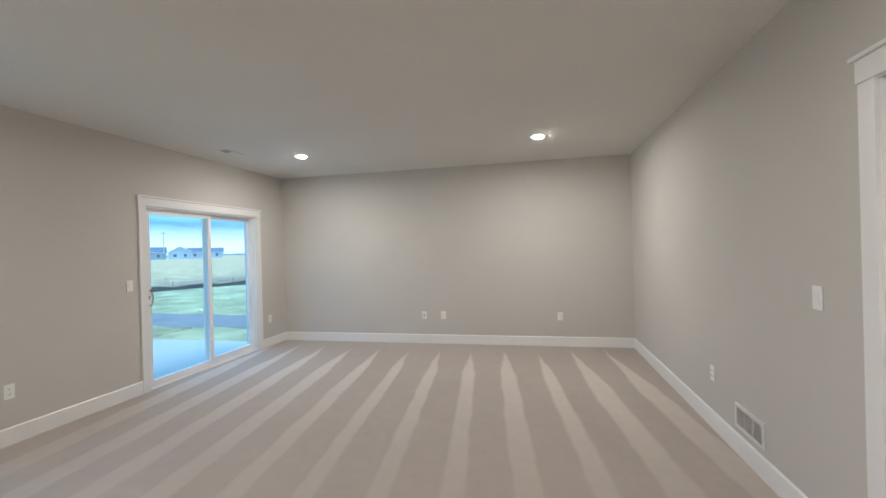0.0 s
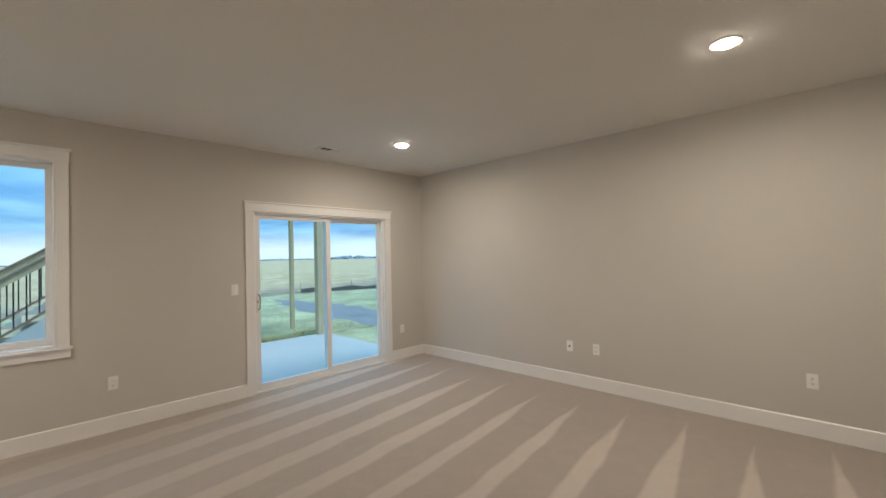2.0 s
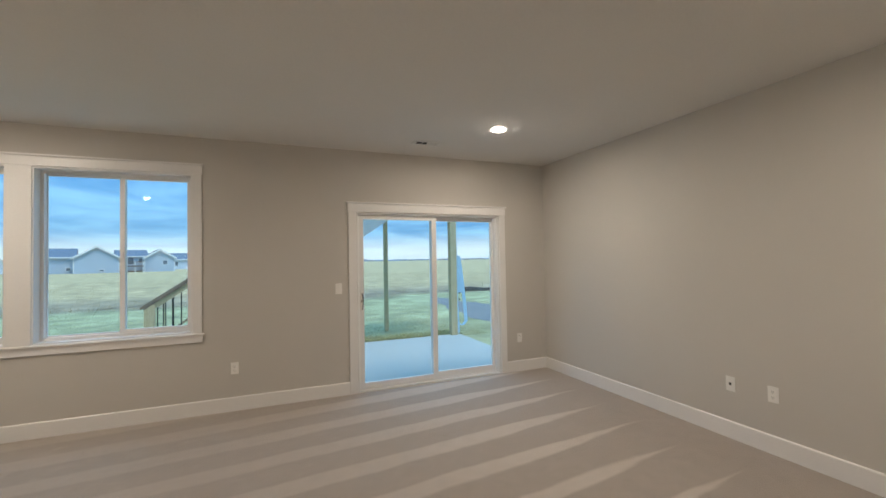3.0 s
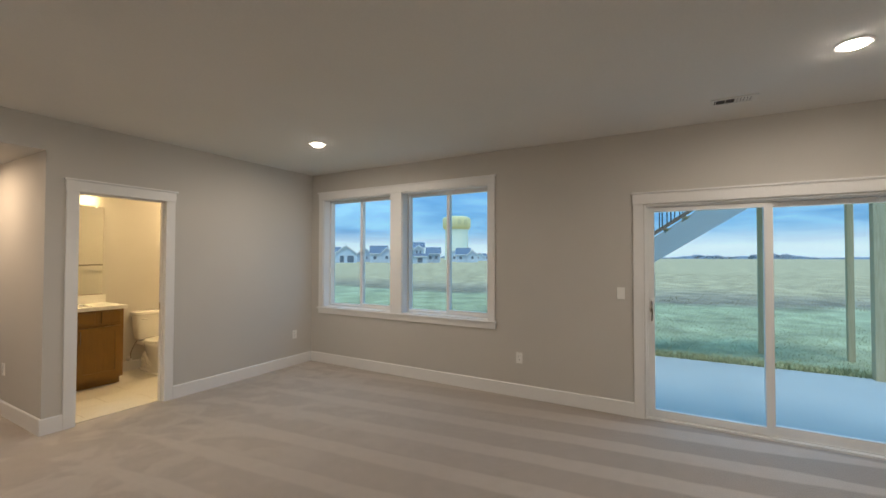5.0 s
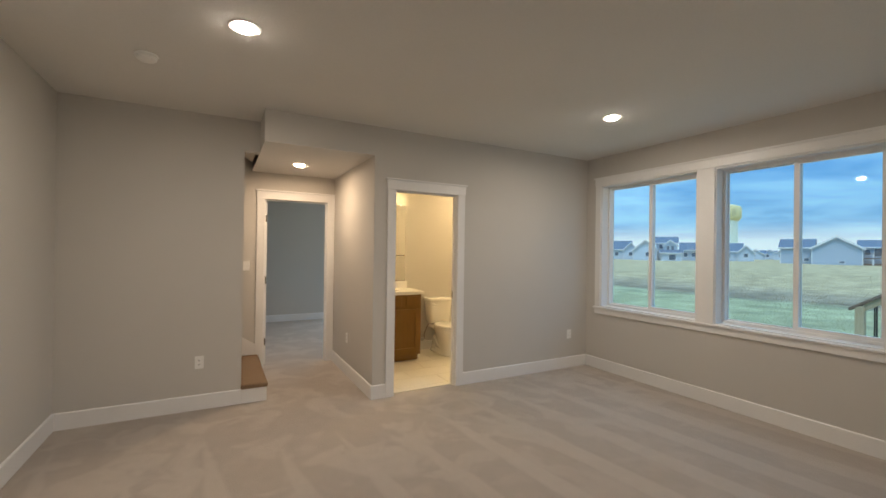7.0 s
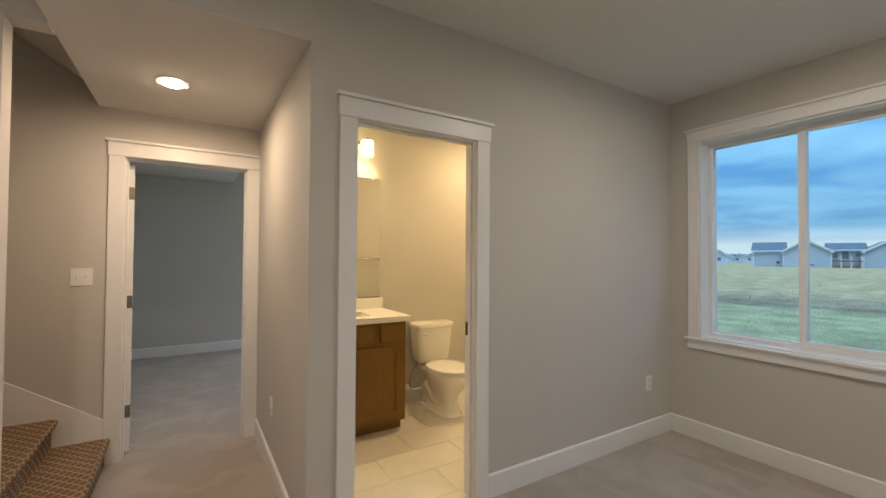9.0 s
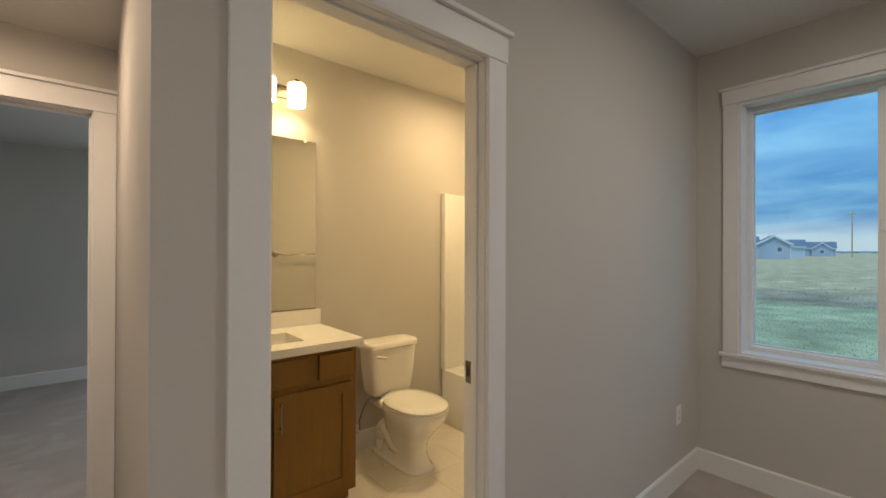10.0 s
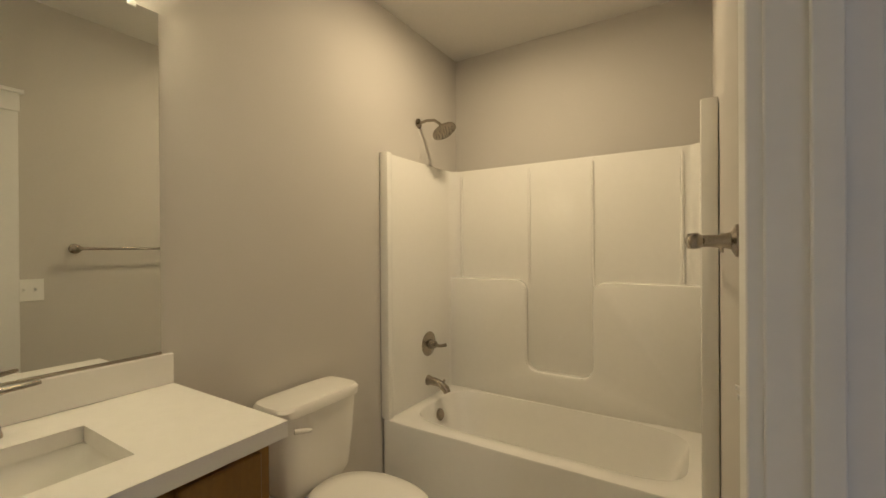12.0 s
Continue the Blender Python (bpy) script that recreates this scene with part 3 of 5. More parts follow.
def hinge(z, parent, f0=0.0):
    part("hinge", box(-0.0025, f0, z - 0.045, 0.001, f0 + 0.034, z + 0.045, 0.001), NICKEL, parent, "brushed nickel hinge leaf")
    part("hinge_knuckle", tube([(0.004, 0.004, z - 0.045), (0.004, 0.004, z + 0.045)], 0.006, 10), NICKEL, parent, "brushed nickel hinge pin")


def panel_door(name, at, width, turn, label, flip=1):
    """A two-panel door leaf that hangs at its origin and reaches along x."""
    d = thing(name, at, label, "door", "", "structure", turn)
    h, th = 2.085, 0.035
    lo, hi = (0, th) if flip > 0 else (-th, 0)
    holes = [(0.11, width - 0.11, 0.20, 0.92), (0.11, width - 0.11, 1.06, h - 0.12)]
    bm = slab(1, lo, hi, 0.0, width, 0.012, h, holes)
    part("leaf", bm, TRIM, d)
    for u0, u1, z0, z1 in holes:
        part("panel", box(u0, lo + 0.010, z0, u1, hi - 0.010, z1, 0.004), TRIM, d)
    for s in (1, -1):
        y = hi if s > 0 else lo
        prof = [(0.028, 0.0), (0.028, 0.006), (0.011, 0.010), (0.010, 0.030), (0.024, 0.040), (0.027, 0.052), (0.02, 0.062), (0.004, 0.066)]
        bm = lathe(prof, 20)
        bmesh.ops.transform(bm, matrix=pose(width - 0.065, y, 0.97, -90 * s, 0, 0), verts=bm.verts)
        part("door_knob", bm, NICKEL, d, "brushed nickel door knob", True)
    return d


door = panel_door("door_1", (-0.070, BACK - 0.125, 0.0), 0.73, -80, "white two-panel bedroom door standing wide open", -1)
for z in (0.30, 1.09, 1.88):
    hinge(z, door, -0.0345)
door = panel_door("door_2", (-1.169, S_ - 0.095, 0.0), 0.68, -90, "white two-panel bathroom door standing open", 1)
for z in (0.30, 1.09, 1.88):
    hinge(z, door)
panel_door("door_3", (E_ + 0.075, 1.796, 0.0), 0.812, -90, "white two-panel door, closed", -1)
panel_door("door_4", (BED_E + 0.06, -5.07, 0.0), 0.76, -90, "white closet door, closed", -1)
# strike plate and hinge leaves let into the bathroom jambs
part("strike_plate", box(-1.8880, S_ - 0.091, 0.962, -1.8852, S_ - 0.060, 1.042, 0.0008), NICKEL, bath_jamb, "nickel strike plate")
# latch hole is not cut; its shade is a black box on the plate
part("strike_slot", box(-1.8860, S_ - 0.084, 0.986, -1.8845, S_ - 0.068, 1.02), DARK, bath_jamb, "black box for the shaded latch hole")
for z in (0.30, 1.09, 1.88):
    part("hinge_leaf", prism(rounded(S_ - 0.090, z - 0.045, S_ - 0.056, z + 0.045, 0.008), 0, -1.164, -1.1675), NICKEL, bath_jamb, "nickel hinge leaf")

# ---- windows ----
wt = thing("trim_window", (0, 0, 0), "white painted casing round the twin windows", "window trim", "", "structure")
for nm, ua, za, ub, zb, d in (("leg", -0.745, 0.803, -0.665, 2.37, 0.018), ("leg", 1.945, 0.803, 2.025, 2.37, 0.018), ("mullion_board", 0.555, 0.803, 0.735, 2.37, 0.018),
                              ("head", -0.75, 2.37, 2.03, 2.455, 0.022), ("cap", -0.765, 2.455, 2.045, 2.473, 0.036),
                              ("stool", -0.765, 0.785, 2.045, 0.803, 0.036), ("apron", -0.75, 0.715, 2.03, 0.785, 0.018)):
    part(nm, box(W, ua, za, W + d, ub, zb, 0.002), TRIM, wt)


def slider_window(name, hole, mid, label):
    """A two-light sliding vinyl window in a deep white-lined opening."""
    y0, y1, z0, z1 = hole
    t = thing(name, (0, 0, 0), label, "window", "windows of the long wall", "structure")
    th = 0.015
    for nm, b in (("lining", (W - 0.13, y0, z0, W + 0.002, y0 + th, z1)), ("lining", (W - 0.13, y1 - th, z0, W + 0.002, y1, z1)),
                  ("lining", (W - 0.13, y0 + th, z1 - th, W + 0.002, y1 - th, z1)), ("sill_board", (W - 0.13, y0 + th, z0, W + 0.002, y1 - th, z0 + th))):
        part(nm, box(*b, 0.001), TRIM, t)
    fx0, fx1 = W - 0.19, W - 0.11
    a, b, c, d = y0 + 0.012, y1 - 0.012, z0 + 0.012, z1 - 0.012
    fr = 0.030
    part("window_frame", slab(0, fx0, fx1, a, b, c, d, [(a + fr, b - fr, c + fr, d - fr)]), VINYL, t)
    # fixed light behind, sliding sash before it
    part("pane", box(fx0 + 0.018, a + fr, c + fr, fx0 + 0.022, mid, d - fr), PANE, t).visible_shadow = False
    part("bead", slab(0, fx0 + 0.012, fx0 + 0.034, a + fr, mid + 0.02, c + fr, d - fr, [(a + fr + 0.006, mid - 0.018, c + fr + 0.012, d - fr - 0.012)]), VINYL, t)
    sash = part("sash", slab(0, fx0 + 0.042, fx0 + 0.07, mid - 0.022, b - fr + 0.002, c + fr, d - fr, [(mid + 0.018, b - fr - 0.02, c + fr + 0.032, d - fr - 0.02)]), VINYL, t)
    part("pane", box(fx0 + 0.054, mid + 0.016, c + fr + 0.03, fx0 + 0.058, b - fr - 0.018, d - fr - 0.018), PANE, sash).visible_shadow = False
    part("sash_latch", box(fx0 + 0.07, mid - 0.012, (c + d) / 2 - 0.03, fx0 + 0.082, mid + 0.008, (c + d) / 2 + 0.03, 0.003), VINYL, sash)
    return t


slider_window("window_1", OPEN_A, -0.05, "white vinyl sliding window looking over the field")
slider_window("window_2", OPEN_B, 1.35, "white vinyl sliding window beside its twin")
slider_window("window_3", (-5.75, -2.85, 0.3, 2.4), -4.4, "white vinyl bedroom window")


def patio_door():
    y0, y1, z0, z1 = PATIO
    t = thing("patio_door", (0, 0, 0), "white sliding patio door with two large glass panels, closed", "patio door", "", "structure")
    fx0, fx1 = W - 0.17, W - 0.03
    for nm, b in (("door_frame", (fx0, y0, 0.0, fx1, y0 + 0.028, z1)), ("door_frame", (fx0, y1 - 0.028, 0.0, fx1, y1, z1)), ("head_frame", (fx0, y0 + 0.028, z1 - 0.028, fx1, y1 - 0.028, z1)),
                  ("lining", (fx1, y0, 0.0, W + 0.002, y0 + 0.014, z1)), ("lining", (fx1, y1 - 0.014, 0.0, W + 0.002, y1, z1)), ("lining", (fx1, y0 + 0.014, z1 - 0.014, W + 0.002, y1 - 0.014, z1))):
        part(nm, box(*b, 0.002), VINYL, t)
    sill = part("sill_track", box(fx0, y0, -0.08, fx1 + 0.02, y1, 0.018, 0.003), VINYL, t)
    for x in (fx0 + 0.045, fx0 + 0.075, fx0 + 0.115):
        part("track_rib", box(x - 0.004, y0 + 0.03, 0.018, x + 0.004, y1 - 0.03, 0.03, 0.001), VINYL, sill)
    a, b = y0 + 0.028, y1 - 0.028
    # sliding panel runs inside, fixed panel outside
    x = fx0 + 0.088
    slide = part("sliding_panel", slab(0, x, x + 0.038, a, 4.538, 0.03, z1 - 0.03, [(a + 0.055, 4.478, 0.092, z1 - 0.072)]), VINYL, t)
    part("pane", box(x + 0.017, a + 0.05, 0.087, x + 0.021, 4.482, z1 - 0.068), PANE, slide).visible_shadow = False
    x2 = fx0 + 0.040
    fixed = part("fixed_panel", slab(0, x2, x2 + 0.038, 4.478, b, 0.03, z1 - 0.03, [(4.538, b - 0.035, 0.10, z1 - 0.072)]), VINYL, t)
    part("pane", box(x2 + 0.017, 4.533, 0.095, x2 + 0.021, b - 0.03, z1 - 0.068), PANE, fixed).visible_shadow = False
    hx = x + 0.038
    h = part("handle_plate", box(hx, a + 0.012, 0.90, hx + 0.008, a + 0.044, 1.14, 0.003), PLATE, slide, "white handle plate")
    part("pull", tube([(hx + 0.008, a + 0.03, 0.93), (hx + 0.032, a + 0.034, 0.95), (hx + 0.044, a + 0.037, 1.02), (hx + 0.032, a + 0.034, 1.09), (hx + 0.008, a + 0.03, 1.11)], 0.008, 10), NICKEL, h, "grey metal pull", True)
    part("latch", box(hx + 0.008, a + 0.016, 1.01, hx + 0.02, a + 0.026, 1.04, 0.002), NICKEL, h)


patio_door()


# added fill lamp in the unseen south opening, to brighten the bedroom; no view reaches it
bed_fill = new("bedroom_fill", bpy.data.lights.new("bedroom_fill", "AREA"))
bed_fill.data.shape, bed_fill.data.size, bed_fill.data.size_y, bed_fill.data.energy, bed_fill.data.color = "RECTANGLE", 1.45, 2.1, 60.0, (0.92, 0.95, 1.0)
bed_fill.matrix_world = look((-3.05, BED_S - 0.08, 1.3), (-3.05, 0.0, 1.2))

# ---- fittings on walls and ceilings ----
def plate_thing(name, at, turn, label, category, kind):
    """A cover plate against a wall, facing -y before its turn."""
    t = thing(name, at, label, category, "outlets" if kind == "outlet" else "switches", "", turn)
    wide = 0.118 if kind == "double" else 0.072
    part("cover_plate", box(-wide / 2, -0.006, -0.0585, wide / 2, 0, 0.0585, 0.002, seg=2), PLATE, t)
    if kind == "outlet":
        for z in (0.02, -0.02):
            r = part("socket", prism(rounded(-0.017, z - 0.0145, 0.017, z + 0.0145, 0.006), 1, -0.0085, -0.0055), PLATE, t)
            # slots and ground hole are not cut: black boxes paint their shade
            for x in (-0.0065, 0.0065):
                part("slot", box(x - 0.0013, -0.0089, z - 0.002, x + 0.0013, -0.0080, z + 0.008), DARK, r, "black box for a shaded slot")
            part("ground_hole", box(-0.0025, -0.0089, z - 0.010, 0.0025, -0.0080, z - 0.0055), DARK, r, "black box for a shaded hole")
        part("screw", tube([(0, -0.0055, 0), (0, -0.0072, 0)], 0.003, 8), PLATE, t)
    elif kind == "jack":
        part("jack", box(-0.009, -0.010, -0.010, 0.009, -0.005, 0.010, 0.001), DARK, t, "dark data jack")
    elif kind == "rocker":
        part("rocker", box(-0.0165, -0.0095, -0.033, 0.0165, -0.005, 0.033, 0.002), PLATE, t)
    else:
        for x in (-0.023, 0.023) if kind == "double" else (0,):
            s = part("toggle_slot", box(x - 0.006, -0.0075, -0.013, x + 0.006, -0.0055, 0.013, 0.0006), PLATE, t)
            part("toggle", prism([(-0.006, -0.004), (-0.019, 0.006), (-0.019, 0.011), (-0.006, 0.006)], 0, x - 0.004, x + 0.004), PLATE, s)
        for x in (-0.023, 0.023) if kind == "double" else (0,):
            for z in (-0.03, 0.03):
                part("screw", tube([(x, -0.0055, z), (x, -0.007, z)], 0.0028, 8), PLATE, t)
    return t


OUT = "white duplex outlet with cover plate on greige wall"
for at, turn, kind, lab in (
    ((W, 2.311, 0.425), 90, "outlet", OUT), ((W, 5.675, 0.435), 90, "outlet", OUT), ((-1.472, N_, 0.439), 0, "jack", "white data jack plate on greige wall"),
    ((-1.163, N_, 0.441), 0, "outlet", OUT), ((0.588, N_, 0.439), 0, "outlet", OUT), ((E_, 3.469, 0.44), -90, "outlet", OUT),
    ((-3.607, S_, 0.434), 180, "outlet", OUT), ((HALL, -1.838, 0.44), 90, "outlet", OUT), ((0.579, PART, 0.437), 180, "outlet", OUT)):
    plate_thing("outlet", at, turn, lab, "outlet", kind)
plate_thing("light_switch", (W, 3.348, 1.18), 90, "white rocker switch beside the patio door", "light switch", "rocker")
plate_thing("light_switch", (E_, 2.2, 1.19), -90, "white rocker switch beside the doorway", "light switch", "rocker")
plate_thing("light_switch", (0.16, BACK, 1.281), 180, "white double toggle switch beside the stairs", "light switch", "double")
plate_thing("light_switch", (-2.022, S_ - 0.09, 1.18), 0, "white double toggle switch in the bathroom", "light switch", "double")


def wall_grille():
    """Return-air grille near the floor, three bays of fine louvres."""
    t = thing("wall_vent", (E_, 2.90, 0.27), "white steel return-air grille low on the wall", "vent", "", "", -90)
    w, h = 0.37, 0.165
    # no duct is cut: a black sheet paints the shade behind the louvres
    part("backing", box(-w / 2 + 0.02, -0.003, -h / 2 + 0.02, w / 2 - 0.02, -0.001, h / 2 - 0.02), DARK, t, "black plate for the shade behind louvres")
    bays = [(-w / 2 + 0.022 + i * 0.1105, -w / 2 + 0.022 + i * 0.1105 + 0.102) for i in range(3)]
    part("frame", slab(1, -0.012, -0.0005, -w / 2, w / 2, -h / 2, h / 2, [(a, b, -h / 2 + 0.022, h / 2 - 0.022) for a, b in bays]), GRILLE, t)
    for a, b in bays:
        for k in range(11):
            x = a + (k + 0.5) * (b - a) / 11
            part("louvre", prism([(x - 0.003, -0.003), (x + 0.001, -0.010), (x + 0.0022, -0.010), (x - 0.0018, -0.003)], 2, -h / 2 + 0.022, h / 2 - 0.022), GRILLE, t)


wall_grille()


def ceiling_vent():
    t = thing("ceiling_vent", (-3.375, 4.215, CE), "white steel ceiling register over a black plate", "vent")
    part("frame", slab(2, -0.008, -0.0005, -0.075, 0.075, -0.15, 0.15, [(-0.05, 0.05, -0.125, 0.125)]), GRILLE, t)
    # black sheet as duct shade; some slats are left out to show it
    part("backing", box(-0.052, -0.127, -0.002, 0.052, 0.127, -0.0008), DARK, t, "black plate for the shade in the duct")
    for k in range(12):
        y = -0.117 + k * 0.0205
        if k in (1, 2, 4, 5):
            continue
        lean = 0.002 if k < 6 else 0.014
        part("slat", prism([(y, -0.003), (y + lean, -0.008), (y + lean + 0.0015, -0.008), (y + 0.0015, -0.003)], 0, -0.05, 0.05), GRILLE, t)


ceiling_vent()


def can_light(at, watts, color, label="white recessed ceiling light, lit", spread=176):
    t = thing("ceiling_light", at, label, "ceiling light", "recessed ceiling lights")
    part("trim_ring", lathe([(0.088, -0.0005), (0.088, -0.003), (0.082, -0.007), (0.055, -0.004), (0.055, -0.0005)], 40), PLATE, t, "white trim ring", True)
    part("lens", lathe([(0.055, -0.0008), (0.055, -0.007), (0.050, -0.015), (0.034, -0.021), (0.002, -0.024)], 40), glow("lit_lens", color, 7.0 * watts), t, "glowing frosted lens", True)
    lamp = new("lamp_glow", bpy.data.lights.new("lamp_glow", "AREA"))
    lamp.data.shape, lamp.data.size, lamp.data.energy, lamp.data.color = "DISK", 0.108, 0.76 * watts, color
    lamp.data.spread = radians(spread)
    lamp.parent = t
    lamp.location = (0, 0, -0.027)


for x, y in ((0.32, 0.49), (-2.71, 0.48), (0.32, 4.71), (-2.70, 4.71)):
    can_light((x, y, CE), CAN_WATTS, WARM)
can_light((-0.353, -1.818, SOF), HALL_WATTS, (1.0, 0.74, 0.50), "white recessed ceiling light in the hall soffit, lit")
can_light((-3.03, -1.86, CE), TUB_WATTS, AMBER, "white recessed ceiling light by the tub, lit")

t = thing("smoke_detector", (0.862, -0.2, CE), "white round smoke detector on the ceiling", "smoke detector")
part("base", lathe([(0.065, -0.0005), (0.065, -0.012), (0.06, -0.014)], 32), PLATE, t, "", True)
part("cover", lathe([(0.058, -0.014), (0.056, -0.030), (0.045, -0.038), (0.015, -0.040)], 32), PLATE, t, "", True)
t = thing("exhaust_fan", (-2.55, -1.75, CE), "white square bathroom exhaust grille", "exhaust fan")
part("frame", slab(2, -0.014, -0.0005, -0.14, 0.14, -0.14, 0.14, [(-0.115, 0.115, -0.115, 0.115)]), PLATE, t)
# the shade inside the fan is a black sheet under the slats
part("backing", box(-0.117, -0.117, -0.003, 0.117, 0.117, -0.001), DARK, t, "black plate for the shade in the fan")
for k in range(13):
    part("slat", box(-0.115, -0.108 + k * 0.018 - 0.005, -0.013, 0.115, -0.108 + k * 0.018 + 0.005, -0.009), PLATE, t)

# ---- stairs ----
st = thing("staircase", (0, 0, 0), "carpeted stairs with brown trellis pattern and white skirt boards", "stairs", "", "structure")
RUN, RISE = 0.268, 0.181
for i in range(14):
    x, z = -0.01 + i * RUN, RISE * (i + 1)
    y0, y1 = BACK + 0.016, (PART - 0.002 if i == 0 else PART - 0.112)
    nose = [(x + 0.03, z - RISE), (x + 0.03, z - 0.05), (x + 0.006, z - 0.042), (x - 0.002, z - 0.02), (x + 0.006, z - 0.005), (x + 0.02, z), (x + RUN + 0.03, z), (x + RUN + 0.03, z - RISE)]
    part("step", prism([(a, b + 0.0005) for a, b in nose], 1, y0, y1), STAIRCARPET, st)
sk = [(-0.06, 0.0), (-0.06, 0.14), (0.0, 0.29), (0.06, 0.33), (4.1, 0.33 + 4.04 * RISE / RUN), (4.1, 0.0 + 4.0 * RISE / RUN), (0.3, 0.0)]
part("tread_end", box(-0.012, PART + 0.002, 0.138, 0.232, PART + 0.032, 0.184, 0.012, seg=3), STAIRCARPET, st, "carpet wrapped over the open tread end", True)
part("skirt_board", prism(sk, 1, BACK, BACK + 0.014), TRIM, st, "white painted skirt board")
part("end_board", box(0.0, PART - 0.001, 0.001, 0.226, PART + 0.0165, 0.137), TRIM, st, "white end board of the lowest step")
part("corner_trim", box(0.2245, PART - 0.11, 0.001, 0.2268, PART - 0.001, 0.15), TRIM, st, "white base return on the wall end")

# ---- bathroom ----
def vanity():
    t = thing("vanity_cabinet", (-1.5125, -2.27, 0.0), "brown stained maple vanity cabinet with shaker doors", "cabinet")
    x0, x1, yb, yf = -0.4725, 0.4725, -0.278, 0.27
    body = part("body", slab(2, 0.10, 0.908, x0, x1, yb, yf, [(-0.25, 0.28, -0.14, 0.22)]), CABINET, t)
    part("toe_kick", box(x0 + 0.005, yb, 0.008, x1 - 0.005, yf - 0.075, 0.10), CABINET, t, "dark recessed toe kick")

    def front(nm, a, b, z0, z1, handle=0):
        fr = 0.058 if z1 - z0 > 0.3 else 0.0
        if fr:
            d = part(nm, slab(1, yf + 0.002, yf + 0.021, a, b, z0, z1, [(a + fr, b - fr, z0 + fr, z1 - fr)]), CABINET, t)
            part("door_panel", box(a + fr - 0.004, yf + 0.004, z0 + fr - 0.004, b - fr + 0.004, yf + 0.011, z1 - fr + 0.004, 0.003), CABINET, d)
        else:
            d = part(nm, box(a, yf + 0.002, z0, b, yf + 0.021, z1, 0.004), CABINET, t)
        if handle:
            hx = b - 0.028 if handle > 0 else a + 0.028
            y = yf + 0.021
            bm = tube([(hx, y + 0.028, 0.535), (hx, y + 0.028, 0.69)], 0.005, 10)
            for z in (0.555, 0.67):
                tube([(hx, y - 0.001, z), (hx, y + 0.028, z)], 0.004, 8, bm)
            part("handle", bm, NICKEL, d, "brushed nickel bar handle", True)
    front("drawer_front", -0.4395, -0.2455, 0.748, 0.885)
    front("false_front", -0.1865, 0.1745, 0.748, 0.885)
    front("drawer_front", 0.2335, 0.4395, 0.748, 0.885)
    front("cabinet_door", -0.4395, -0.013, 0.135, 0.712, 1)
    front("cabinet_door", 0.003, 0.4395, 0.135, 0.712, -1)


vanity()
SINK = (-1.722, -1.27, -2.372, -2.088)
top = thing("countertop", (0, 0, 0), "white solid-surface vanity top with backsplash", "countertop")
part("slab", slab(2, 0.909, 0.95, -2.007, HALL - 0.112, BACK + 0.001, -1.952, [SINK]), QUARTZ, top)
part("backsplash", box(-2.007, BACK + 0.001, 0.951, HALL - 0.112, BACK + 0.02, 1.05, 0.002), QUARTZ, top)
part("side_splash", box(HALL - 0.132, BACK + 0.021, 0.951, HALL - 0.112, -1.956, 1.05, 0.002), QUARTZ, top)
cx, cy = (SINK[0] + SINK[1]) / 2, (SINK[2] + SINK[3]) / 2
hx, hy = (SINK[1] - SINK[0]) / 2, (SINK[3] - SINK[2]) / 2
sink = thing("sink", (cx, cy, 0.80), "white rectangular undermount sink set in the vanity top", "sink")
bm = loft([ring(0, 0, 0.108, hx + 0.02, hy + 0.02, 48, 12), ring(0, 0, 0.108, hx + 0.003, hy + 0.003, 48, 12), ring(0, 0, 0.09, hx, hy, 48, 10), ring(0, 0, 0.03, hx - 0.03, hy - 0.03, 48, 7),
           ring(0, 0, 0.006, hx - 0.07, hy - 0.06, 48, 5), ring(0, 0, 0.0, 0.06, 0.05, 48, 2.5), ring(0, 0, -0.002, 0.022, 0.022, 48)], False)
part("basin", bm, PORCELAIN, sink, "", True)
part("drain", lathe([(0.022, -0.004), (0.024, 0.001), (0.02, 0.004), (0.004, 0.005)], 20), NICKEL, sink, "nickel drain", True)


def faucet():
    t = thing("faucet", (-1.515, -2.458, 0.951), "brushed nickel two-handle faucet with arched spout", "faucet")
    bm = loft([ring(0, 0, 0, 0.082, 0.028, 40, 2.6), ring(0, 0, 0.008, 0.082, 0.028, 40, 2.6), ring(0, 0, 0.014, 0.076, 0.024, 40, 2.6), ring(0, 0, 0.018, 0.06, 0.016, 40, 2.6)])
    part("base_plate", bm, NICKEL, t, "", True)
    pts = [(0, 0, 0.012), (0, 0, 0.035), (0, 0.0, 0.07), (0, 0.0, 0.11), (0, 0.002, 0.135)]
    pts += [(0, 0.050 - 0.048 * math.cos(a), 0.145 + 0.046 * math.sin(a)) for a in (radians(d) for d in range(0, 181, 15))] + [(0, 0.101, 0.125), (0, 0.102, 0.112)]
    part("spout", tube(pts, [0.027, 0.021, 0.0165, 0.0145, 0.014] + [0.0138] * 13 + [0.0145, 0.0148], 20), NICKEL, t, "", True)
    for s in (-1, 1):
        bm = lathe([(0.027, 0.0), (0.024, 0.012), (0.0185, 0.032), (0.0135, 0.056), (0.011, 0.074), (0.0105, 0.084), (0.006, 0.092), (0.001, 0.093)], 20)
        bmesh.ops.transform(bm, matrix=pose(s * 0.054, 0, 0.012), verts=bm.verts)
        part("handle_body", bm, NICKEL, t, "", True)
        part("lever_handle", tube([(s * 0.054, 0, 0.094), (s * 0.064, 0.001, 0.104), (s * 0.09, 0.004, 0.108), (s * 0.135, 0.010, 0.112), (s * 0.148, 0.012, 0.113)], [0.0095, 0.0085, 0.0068, 0.0062, 0.0045], 12), NICKEL, t, "", True)


